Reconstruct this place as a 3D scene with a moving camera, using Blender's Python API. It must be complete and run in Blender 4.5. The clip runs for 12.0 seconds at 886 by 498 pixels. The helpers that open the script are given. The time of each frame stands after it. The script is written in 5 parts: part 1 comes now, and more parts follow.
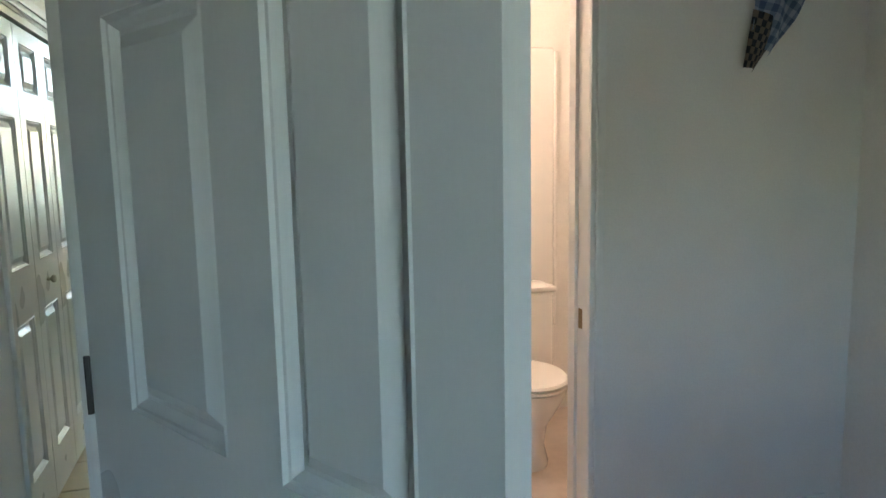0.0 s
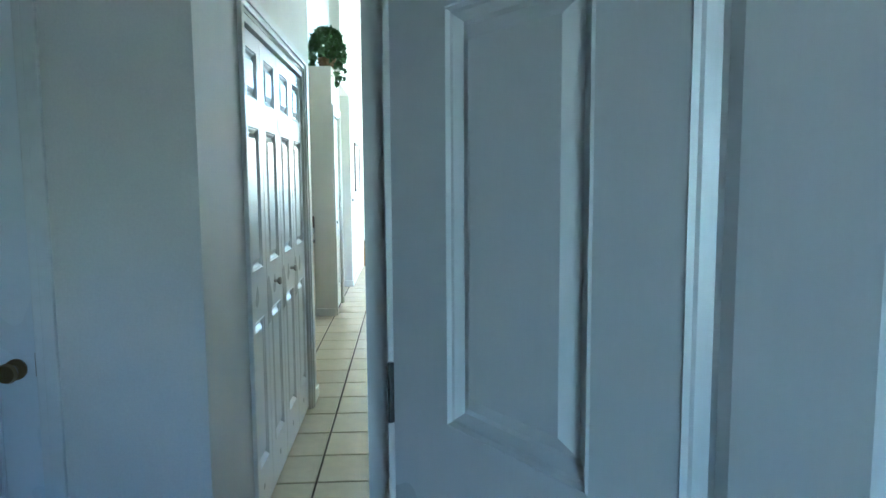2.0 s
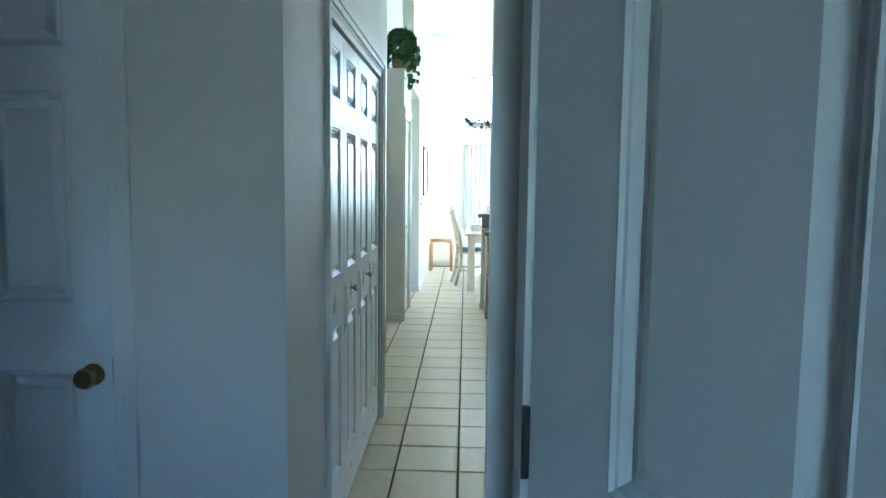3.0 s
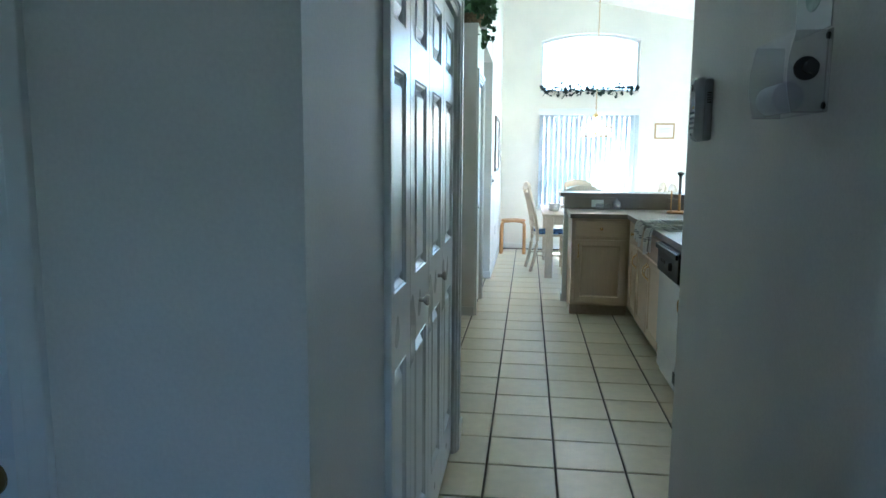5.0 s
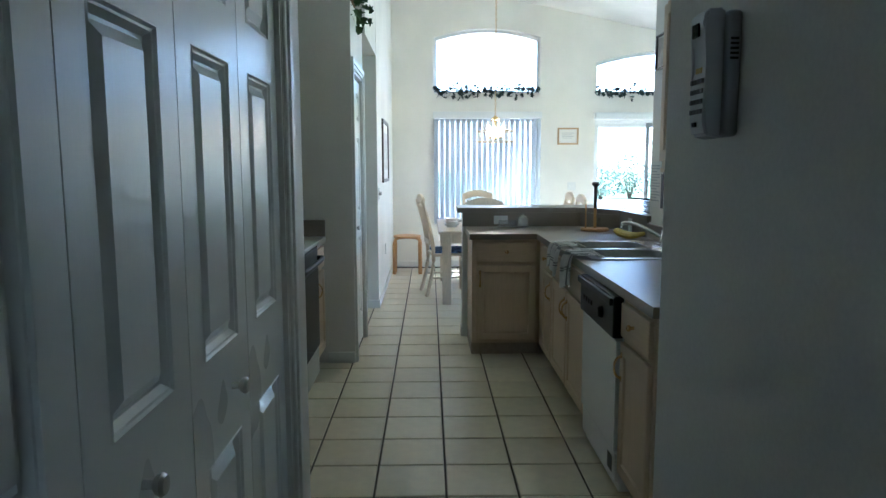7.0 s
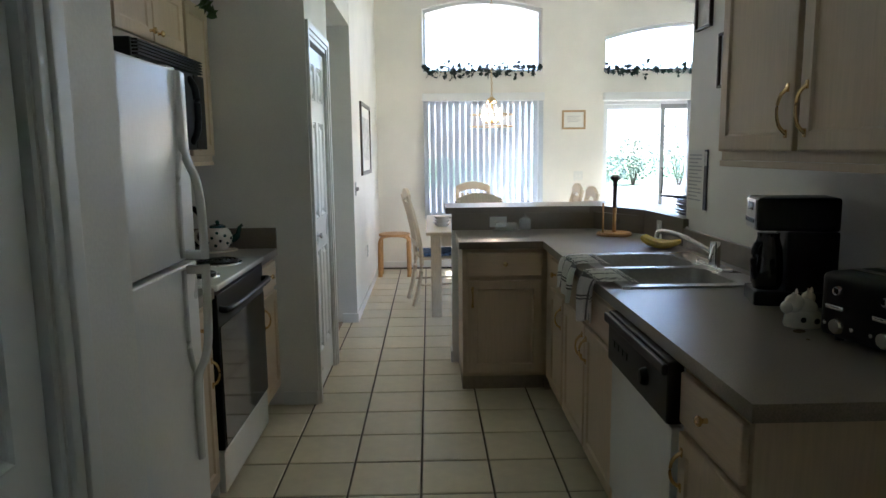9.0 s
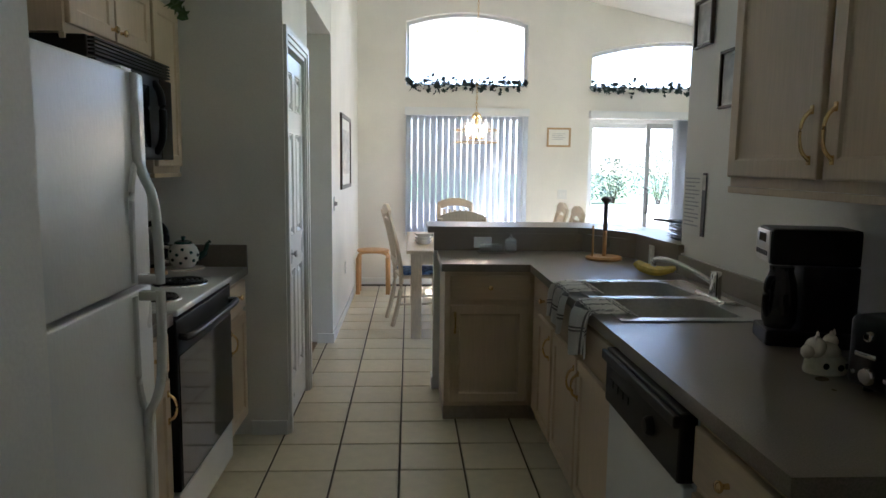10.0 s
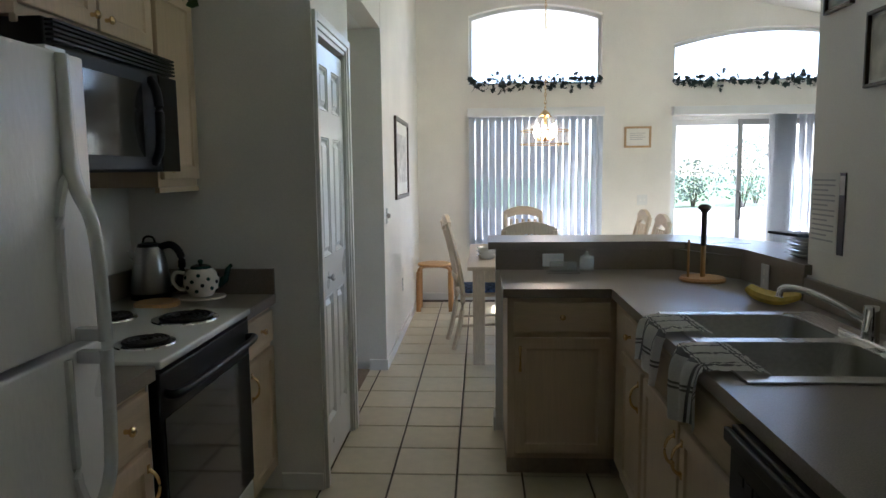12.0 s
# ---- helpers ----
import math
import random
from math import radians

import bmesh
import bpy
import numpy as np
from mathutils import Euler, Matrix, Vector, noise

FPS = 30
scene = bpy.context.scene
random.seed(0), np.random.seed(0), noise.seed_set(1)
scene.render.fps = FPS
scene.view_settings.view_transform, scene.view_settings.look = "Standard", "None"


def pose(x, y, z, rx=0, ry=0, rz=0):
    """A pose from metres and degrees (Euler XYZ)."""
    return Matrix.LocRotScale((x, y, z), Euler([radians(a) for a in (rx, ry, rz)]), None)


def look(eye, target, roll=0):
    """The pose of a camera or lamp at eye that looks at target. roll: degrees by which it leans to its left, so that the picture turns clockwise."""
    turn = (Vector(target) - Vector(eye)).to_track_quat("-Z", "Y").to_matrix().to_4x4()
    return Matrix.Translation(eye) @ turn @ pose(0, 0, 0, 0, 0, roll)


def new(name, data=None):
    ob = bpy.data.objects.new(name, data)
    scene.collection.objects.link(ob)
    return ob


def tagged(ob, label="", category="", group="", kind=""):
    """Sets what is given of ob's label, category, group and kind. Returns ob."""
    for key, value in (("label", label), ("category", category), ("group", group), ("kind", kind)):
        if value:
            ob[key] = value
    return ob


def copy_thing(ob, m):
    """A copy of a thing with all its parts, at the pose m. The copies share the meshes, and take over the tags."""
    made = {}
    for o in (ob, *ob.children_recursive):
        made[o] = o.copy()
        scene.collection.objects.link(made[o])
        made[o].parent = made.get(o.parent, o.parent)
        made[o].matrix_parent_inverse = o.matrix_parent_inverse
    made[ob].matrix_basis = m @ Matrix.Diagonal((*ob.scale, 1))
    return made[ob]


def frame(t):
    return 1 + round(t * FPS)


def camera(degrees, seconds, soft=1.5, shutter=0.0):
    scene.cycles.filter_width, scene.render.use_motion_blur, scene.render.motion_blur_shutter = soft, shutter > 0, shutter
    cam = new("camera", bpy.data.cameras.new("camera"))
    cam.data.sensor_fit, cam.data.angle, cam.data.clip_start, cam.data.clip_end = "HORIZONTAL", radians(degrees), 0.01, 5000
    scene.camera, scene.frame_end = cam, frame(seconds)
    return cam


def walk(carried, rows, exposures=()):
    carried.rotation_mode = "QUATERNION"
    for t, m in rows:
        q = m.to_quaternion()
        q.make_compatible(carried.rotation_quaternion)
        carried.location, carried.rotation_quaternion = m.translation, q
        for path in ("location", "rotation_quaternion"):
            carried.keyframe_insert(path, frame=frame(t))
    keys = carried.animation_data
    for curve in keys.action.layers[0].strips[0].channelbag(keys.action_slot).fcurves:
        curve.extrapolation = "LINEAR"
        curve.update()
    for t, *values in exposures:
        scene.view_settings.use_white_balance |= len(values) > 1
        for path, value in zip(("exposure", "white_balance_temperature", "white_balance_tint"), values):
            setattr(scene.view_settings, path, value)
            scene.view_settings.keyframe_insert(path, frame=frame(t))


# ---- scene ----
cam = camera(66.1, 12.0)
PATH = [
    (0, (0.327, -1.029, 1.43), (0.893, 0.871, 1.166), -1.1),
    (0.5, (0.286, -1.0, 1.413), (0.734, 0.934, 1.171), -0.9),
    (1, (0.239, -0.982, 1.403), (0.555, 0.98, 1.182), -1.0),
    (1.5, (0.182, -0.942, 1.41), (0.395, 1.035, 1.191), -1.5),
    (2, (0.118, -0.892, 1.412), (0.228, 1.094, 1.203), -0.4),
    (2.5, (0.046, -0.836, 1.42), (0.066, 1.153, 1.211), 0.3),
    (3, (0.017, -0.724, 1.413), (-0.047, 1.265, 1.218), 0.7),
    (3.2, (0.013, -0.664, 1.407), (-0.127, 1.322, 1.216), 0.5),
    (4.8, (-0.134, 0.044, 1.391), (-0.449, 2.002, 1.137), 0.6),
    (5, (-0.152, 0.154, 1.392), (-0.396, 2.121, 1.126), 0.4),
    (5.5, (-0.172, 0.425, 1.395), (-0.289, 2.402, 1.114), -0.2),
    (6, (-0.17, 0.73, 1.407), (-0.165, 2.711, 1.131), -0.5),
    (6.5, (-0.125, 1.021, 1.401), (-0.076, 3.003, 1.139), -0.5),
    (7, (-0.068, 1.296, 1.406), (-0.029, 3.281, 1.163), -0.1),
    (8.8, (0.033, 2.19, 1.431), (0.07, 4.169, 1.145), -0.5),
    (9, (0.053, 2.286, 1.436), (0.091, 4.266, 1.153), -0.7),
    (9.5, (0.035, 2.425, 1.454), (0.102, 4.407, 1.194), 0.2),
    (10, (0.038, 2.507, 1.45), (0.139, 4.489, 1.207), 0.7),
    (10.5, (0.047, 2.616, 1.444), (0.154, 4.6, 1.212), 0.5),
    (11, (0.078, 2.766, 1.446), (0.147, 4.752, 1.221), -0.3),
    (11.5, (0.097, 2.902, 1.453), (0.087, 4.889, 1.226), -0.4),
    (12, (0.116, 3.113, 1.449), (0.007, 5.097, 1.224), -0.6),
]
EXPOSURES = [(0.0, 5.0, 5800, 4), (0.5, 5.1, 5600, 4), (1.0, 5.25, 5050, 2), (1.5, 5.45, 4600, 0), (2.0, 5.2, 4650, 0), (3.2, 4.85, 4600, 1), (4.8, 4.35, 4600, 4), (5.5, 4.2, 4700, 6), (6.0, 4.05, 4750, 7), (7.2, 3.45, 4800, 9), (8.8, 3.3, 5300, 14), (10.5, 3.0, 5450, 17), (12.0, 2.85, 5450, 17)]
walk(cam, [(t, look(eye, target, roll)) for t, eye, target, roll in PATH], EXPOSURES)

# ---- daylight ----
world = bpy.data.worlds.new("sky")
scene.world = world
world.use_nodes = True
wn = world.node_tree.nodes
sky = wn.new("ShaderNodeTexSky")
sky.sky_type = "NISHITA"
sky.sun_disc = False
sky.sun_elevation = radians(55)
sky.sun_rotation = radians(45)
world.node_tree.links.new(sky.outputs[0], wn["Background"].inputs[0])
wn["Background"].inputs[1].default_value = 0.1
sun = new("sun", bpy.data.lights.new("sun", "SUN"))
sun.data.energy, sun.data.angle, sun.data.color = 3.8, radians(0.5), (1, 0.96, 0.88)
sun.matrix_world = look((4.05, 4.05, 8.2), (0, 0, 0))


# ---- materials ----
def mat(name, colour, rough=0.5, metal=0.0, grain=0.0, scale=40.0, bump=0.0, spread=(1, 1, 1), blotch=0.06, vary=0.0, spec=0.5, coat=0.0):
    m = bpy.data.materials.new(name)
    m.use_nodes = True
    nt = m.node_tree
    b = nt.nodes["Principled BSDF"]
    b.inputs["Roughness"].default_value = rough
    b.inputs["Metallic"].default_value = metal
    b.inputs["Specular IOR Level"].default_value = spec
    b.inputs["Coat Weight"].default_value = coat
    tc = nt.nodes.new("ShaderNodeTexCoord")
    mp = nt.nodes.new("ShaderNodeMapping")
    mp.inputs["Scale"].default_value = spread
    nt.links.new(tc.outputs["Object"], mp.inputs[0])
    fine, wide = nt.nodes.new("ShaderNodeTexNoise"), nt.nodes.new("ShaderNodeTexNoise")
    fine.inputs["Scale"].default_value, fine.inputs["Detail"].default_value = scale, 5
    wide.inputs["Scale"].default_value, wide.inputs["Detail"].default_value = 1.7, 3
    nt.links.new(mp.outputs[0], fine.inputs["Vector"])
    nt.links.new(tc.outputs["Object"], wide.inputs["Vector"])

    def mix(a, factor_out, amount):
        n = nt.nodes.new("ShaderNodeMapRange")
        n.inputs[1].default_value, n.inputs[2].default_value = 0.3, 0.7
        n.inputs[3].default_value, n.inputs[4].default_value = 1 - amount, 1 + amount
        nt.links.new(factor_out, n.inputs[0])
        v = nt.nodes.new("ShaderNodeVectorMath")
        v.operation = "SCALE"
        if isinstance(a, tuple):
            v.inputs[0].default_value = a
        else:
            nt.links.new(a, v.inputs[0])
        nt.links.new(n.outputs[0], v.inputs["Scale"])
        return v.outputs[0]

    c = mix(tuple(colour), fine.outputs["Fac"], grain)
    c = mix(c, wide.outputs["Fac"], blotch)
    if vary:
        info = nt.nodes.new("ShaderNodeObjectInfo")
        n = nt.nodes.new("ShaderNodeMapRange")
        n.inputs[1].default_value, n.inputs[2].default_value = 0, 1
        n.inputs[3].default_value, n.inputs[4].default_value = 1 - vary, 1 + vary
        nt.links.new(info.outputs["Random"], n.inputs[0])
        v = nt.nodes.new("ShaderNodeVectorMath")
        v.operation = "SCALE"
        nt.links.new(c, v.inputs[0])
        nt.links.new(n.outputs[0], v.inputs["Scale"])
        c = v.outputs[0]
    nt.links.new(c, b.inputs["Base Color"])
    r = nt.nodes.new("ShaderNodeMapRange")
    r.inputs[3].default_value, r.inputs[4].default_value = max(rough - 0.08, 0.02), min(rough + 0.08, 1)
    nt.links.new(wide.outputs["Fac"], r.inputs[0])
    nt.links.new(r.outputs[0], b.inputs["Roughness"])
    if bump:
        bp = nt.nodes.new("ShaderNodeBump")
        bp.inputs["Strength"].default_value, bp.inputs["Distance"].default_value = bump, 0.004
        nt.links.new(fine.outputs["Fac"], bp.inputs["Height"])
        nt.links.new(bp.outputs[0], b.inputs["Normal"])
    return m


def glass(name, tint=(1, 1, 1), rough=0.0):
    m = bpy.data.materials.new(name)
    m.use_nodes = True
    b = m.node_tree.nodes["Principled BSDF"]
    b.inputs["Base Color"].default_value = (*tint, 1)
    b.inputs["Transmission Weight"].default_value = 1
    b.inputs["Roughness"].default_value = rough
    b.inputs["IOR"].default_value = 1.45
    return m


def glowing(name, colour, strength):
    m = bpy.data.materials.new(name)
    m.use_nodes = True
    b = m.node_tree.nodes["Principled BSDF"]
    b.inputs["Emission Color"].default_value = (*colour, 1)
    b.inputs["Emission Strength"].default_value = strength
    return m


def sheer(name, colour, through_amount):
    m = mat(name, colour, 0.5, scale=60, grain=0.02)
    nt = m.node_tree
    t = nt.nodes.new("ShaderNodeBsdfTranslucent")
    t.inputs[0].default_value = (*colour, 1)
    mx = nt.nodes.new("ShaderNodeMixShader")
    mx.inputs[0].default_value = through_amount
    nt.links.new(nt.nodes["Principled BSDF"].outputs[0], mx.inputs[1])
    nt.links.new(t.outputs[0], mx.inputs[2])
    nt.links.new(mx.outputs[0], nt.nodes["Material Output"].inputs[0])
    return m


WALL = mat("wall paint", (0.8, 0.775, 0.72), 0.6, grain=0.03, scale=130, bump=0.15)
CEIL = mat("ceiling texture", (0.86, 0.85, 0.82), 0.9, grain=0.05, scale=70, bump=0.6)
WHITE = mat("white door paint", (0.78, 0.79, 0.78), 0.29, grain=0.008, scale=30, spread=(6, 6, 0.6), bump=0.05, blotch=0.03)
TRIM = mat("trim paint", (0.78, 0.77, 0.73), 0.35, grain=0.02, scale=30, bump=0.08)
TILE = mat("beige glazed tile", (0.63, 0.555, 0.4), 0.33, grain=0.05, scale=16, blotch=0.05, vary=0.06, bump=0.08)
GROUT = mat("brown grout", (0.085, 0.065, 0.05), 0.9, grain=0.2, scale=80, bump=0.4)
CARPET = mat("brown carpet", (0.28, 0.2, 0.14), 0.95, grain=0.25, scale=200, bump=0.8)
BATHTILE = mat("pink vinyl floor", (0.66, 0.55, 0.46), 0.4, grain=0.05, scale=20)
OAK = mat("pickled oak", (0.6, 0.465, 0.32), 0.45, grain=0.055, scale=20, spread=(7, 7, 0.4), bump=0.08, vary=0.04)
OAKX = mat("pickled oak, level grain", (0.6, 0.465, 0.32), 0.45, grain=0.055, scale=20, spread=(0.4, 7, 7), bump=0.08, vary=0.04)
LAMINATE = mat("grey laminate", (0.215, 0.18, 0.145), 0.3, grain=0.22, scale=260, blotch=0.08, bump=0.05)
APPLIANCE = mat("white appliance enamel", (0.74, 0.73, 0.7), 0.3, grain=0.02, scale=90, spread=(1, 1, 0.35), bump=0.22)
ENAMEL = mat("smooth white enamel", (0.76, 0.76, 0.74), 0.2, grain=0.01, scale=40)
BLACK = mat("black plastic", (0.008, 0.008, 0.009), 0.42, spec=0.2, grain=0.1, scale=80)
BLACKGLASS = mat("black oven glass", (0.008, 0.008, 0.009), 0.05, spec=0.3, grain=0.05, scale=20, blotch=0.02)
BOWL = mat("satin sink steel", (0.45, 0.45, 0.42), 0.42, 0.85, grain=0.1, scale=60, spread=(1, 12, 1))
STEEL = mat("brushed steel", (0.55, 0.54, 0.52), 0.28, 1.0, grain=0.08, scale=60, spread=(1, 12, 1))
CHROME = mat("chrome", (0.8, 0.8, 0.8), 0.08, 1.0, blotch=0.02)
BRASS = mat("polished brass", (0.72, 0.52, 0.26), 0.2, 1.0, blotch=0.08)
OLDBRASS = mat("aged brass", (0.3, 0.21, 0.1), 0.35, 1.0, blotch=0.2)
NICKEL = mat("satin nickel", (0.5, 0.48, 0.45), 0.3, 1.0)
DARKMETAL = mat("burner coil", (0.02, 0.019, 0.018), 0.5, 0.6)
PINE = mat("honey pine", (0.5, 0.27, 0.1), 0.4, grain=0.16, scale=24, spread=(5, 5, 0.8), bump=0.1)
PALEWOOD = mat("whitewashed wood", (0.6, 0.5, 0.37), 0.42, grain=0.1, scale=24, spread=(6, 6, 0.7), bump=0.1)
CUSHION = mat("blue print cushion", (0.1, 0.16, 0.32), 0.9, grain=0.9, scale=26, bump=0.3)
BLIND = sheer("vinyl blind slat", (0.58, 0.6, 0.62), 0.06)
GLASS = glass("window glass")
CLEAR = mat("clear plastic", (0.75, 0.8, 0.84), 0.12, spec=0.8)
tr = CLEAR.node_tree.nodes.new("ShaderNodeBsdfTransparent")
mx = CLEAR.node_tree.nodes.new("ShaderNodeMixShader")
mx.inputs[0].default_value = 0.22
CLEAR.node_tree.links.new(tr.outputs[0], mx.inputs[1])
CLEAR.node_tree.links.new(CLEAR.node_tree.nodes["Principled BSDF"].outputs[0], mx.inputs[2])
CLEAR.node_tree.links.new(mx.outputs[0], CLEAR.node_tree.nodes["Material Output"].inputs[0])
CRYSTAL = mat("pressed glass", (0.7, 0.71, 0.7), 0.08, spec=0.9, coat=0.6)
cr = CRYSTAL.node_tree.nodes.new("ShaderNodeBsdfTransparent")
cm = CRYSTAL.node_tree.nodes.new("ShaderNodeMixShader")
cm.inputs[0].default_value = 0.3
CRYSTAL.node_tree.links.new(cr.outputs[0], cm.inputs[1])
CRYSTAL.node_tree.links.new(CRYSTAL.node_tree.nodes["Principled BSDF"].outputs[0], cm.inputs[2])
CRYSTAL.node_tree.links.new(cm.outputs[0], CRYSTAL.node_tree.nodes["Material Output"].inputs[0])
THINGLASS = mat("thin lamp glass", (0.3, 0.29, 0.27), 0.06, spec=0.7)
cl = THINGLASS.node_tree.nodes.new("ShaderNodeBsdfTransparent")
cx = THINGLASS.node_tree.nodes.new("ShaderNodeMixShader")
cx.inputs[0].default_value = 0.12
THINGLASS.node_tree.links.new(cl.outputs[0], cx.inputs[1])
THINGLASS.node_tree.links.new(THINGLASS.node_tree.nodes["Principled BSDF"].outputs[0], cx.inputs[2])
THINGLASS.node_tree.links.new(cx.outputs[0], THINGLASS.node_tree.nodes["Material Output"].inputs[0])
ALU = mat("white window frame", (0.75, 0.76, 0.76), 0.4)
SLIDER = mat("grey slider frame", (0.3, 0.3, 0.3), 0.4, 0.2)
BRONZE = mat("dark slider handle", (0.06, 0.055, 0.05), 0.4, 0.4)
IVY = mat("silk ivy leaf", (0.08, 0.15, 0.05), 0.55, grain=0.3, scale=20, vary=0.3)
IVYDARK = mat("dark ivy leaf", (0.02, 0.04, 0.035), 0.55, grain=0.3, scale=20, vary=0.3)
PAPER = mat("paper", (0.8, 0.79, 0.75), 0.8, grain=0.02, scale=60)
INK = mat("grey ink", (0.45, 0.45, 0.47), 0.8)
BLUEINK = mat("blue ink", (0.05, 0.1, 0.3), 0.8)
FRAMEDARK = mat("dark picture frame", (0.05, 0.035, 0.025), 0.35, grain=0.2, scale=30)
FRAMEGOLD = mat("light oak frame", (0.45, 0.3, 0.15), 0.4, grain=0.12, scale=30)
PRINT = mat("faded print", (0.55, 0.53, 0.5), 0.5, grain=0.3, scale=14, blotch=0.3)
PORCELAIN = mat("white porcelain", (0.8, 0.77, 0.72), 0.12, blotch=0.02, coat=0.3)
CREAM = mat("cream glazed pottery", (0.76, 0.69, 0.57), 0.25, grain=0.1, scale=30)
DOTS = mat("dark green glaze", (0.02, 0.06, 0.05), 0.2)
BANANA = mat("ripe banana", (0.68, 0.5, 0.09), 0.5, grain=0.15, scale=40)
CLOTH = mat("white tea towel", (0.9, 0.89, 0.86), 0.95, grain=0.12, scale=300, bump=0.04)
CLOTHDARK = mat("dark woven stripe", (0.24, 0.24, 0.25), 0.95, grain=0.2, scale=300, bump=0.04)
GINGHAM = mat("blue gingham cotton", (0.3, 0.38, 0.52), 0.95, grain=0.1, scale=200, bump=0.4)
GINGHAMDARK = mat("navy check cotton", (0.06, 0.065, 0.08), 0.95, grain=0.3, scale=200, bump=0.4)
CONCRETE = mat("patio deck", (0.32, 0.3, 0.27), 0.8, grain=0.08, scale=30, bump=0.3)
GRASS = mat("lawn", (0.06, 0.11, 0.03), 0.9, grain=0.4, scale=60)
# leaf green is paled to stand in for outdoor haze and glare
LEAFY = mat("hazed garden leaf", (0.24, 0.29, 0.22), 0.6, grain=0.3, scale=10, vary=0.3)
SOFFIT = mat("cream porch soffit", (0.72, 0.66, 0.5), 0.7, grain=0.04, scale=40)
BULB = glowing("lit bulb", (1, 0.76, 0.5), 20)
BATHBULB = glowing("lit bathroom globe", (1, 0.68, 0.5), 3.2)


# ---- building helpers ----
def part(name, bm, material, parent=None, label="", smooth=False):
    me = bpy.data.meshes.new(name)
    bmesh.ops.recalc_face_normals(bm, faces=bm.faces)
    if smooth:
        for f in bm.faces:
            f.smooth = True
    bm.to_mesh(me)
    bm.free()
    for m in (material if isinstance(material, (list, tuple)) else [material]):
        me.materials.append(m)
    ob = new(name, me)
    ob.parent = parent
    if label:
        ob["label"] = label
    if smooth:
        me.set_sharp_from_angle(angle=radians(40))
    return ob


def thing(name, m, label, category, group="", kind=""):
    ob = new(name)
    ob.empty_display_size = 0.1
    ob.matrix_basis = m
    return tagged(ob, label, category, group, kind)


def solo(name, bm, material, label, category, m=None, group="", kind="", smooth=False):
    ob = part(name, bm, material, None, "", smooth)
    if m is not None:
        ob.matrix_basis = m
    return tagged(ob, label, category, group, kind)


def setting(name, bm, material, label="", smooth=False):
    ob = part(name, bm, material, None, label, smooth)
    ob["kind"] = "structure"
    return ob


def box(bm, x0, x1, y0, y1, z0, z1, bevel=0.0, seg=2, index=0):
    vs = [bm.verts.new((x, y, z)) for x in (x0, x1) for y in (y0, y1) for z in (z0, z1)]
    quads = ((0, 1, 3, 2), (4, 6, 7, 5), (0, 4, 5, 1), (2, 3, 7, 6), (0, 2, 6, 4), (1, 5, 7, 3))
    fs = [bm.faces.new([vs[i] for i in q]) for q in quads]
    for f in fs:
        f.material_index = index
    if bevel:
        es = list({e for f in fs for e in f.edges})
        out = bmesh.ops.bevel(bm, geom=es, offset=bevel, segments=seg, affect="EDGES", profile=0.6)
        for f in out["faces"]:
            f.material_index = index
    return vs


def boxes(*rows, bevel=0.0):
    bm = bmesh.new()
    for r in rows:
        box(bm, *r, bevel=bevel)
    return bm


def prism(bm, outline, z0, z1):
    low = [bm.verts.new((x, y, z0)) for x, y in outline]
    top = [bm.verts.new((x, y, z1)) for x, y in outline]
    n = len(outline)
    bm.faces.new(low[::-1])
    bm.faces.new(top)
    for i in range(n):
        bm.faces.new((low[i], low[(i + 1) % n], top[(i + 1) % n], top[i]))


def upright(bm, outline, y0, y1):
    """A slab with an outline in x and z, between y0 and y1."""
    a = [bm.verts.new((x, y0, z)) for x, z in outline]
    b = [bm.verts.new((x, y1, z)) for x, z in outline]
    n = len(outline)
    bm.faces.new(a)
    bm.faces.new(b[::-1])
    for i in range(n):
        bm.faces.new((a[i], b[i], b[(i + 1) % n], a[(i + 1) % n]))


def lathe(bm, profile, centre=(0, 0, 0), n=20, index=0, squash=(1, 1)):
    rings = []
    for r, z in profile:
        if r < 1e-5:
            rings.append([bm.verts.new((centre[0], centre[1], centre[2] + z))])
        else:
            rings.append([bm.verts.new((centre[0] + squash[0] * r * math.cos(2 * math.pi * i / n), centre[1] + squash[1] * r * math.sin(2 * math.pi * i / n), centre[2] + z)) for i in range(n)])
    for a, b in zip(rings, rings[1:]):
        for i in range(n):
            j = (i + 1) % n
            if len(a) == 1 and len(b) == 1:
                continue
            if len(a) == 1:
                f = bm.faces.new((a[0], b[j], b[i]))
            elif len(b) == 1:
                f = bm.faces.new((a[i], a[j], b[0]))
            else:
                f = bm.faces.new((a[i], a[j], b[j], b[i]))
            f.material_index = index
    for ring in (rings[0], rings[-1]):
        if len(ring) > 1:
            f = bm.faces.new(ring)
            f.material_index = index


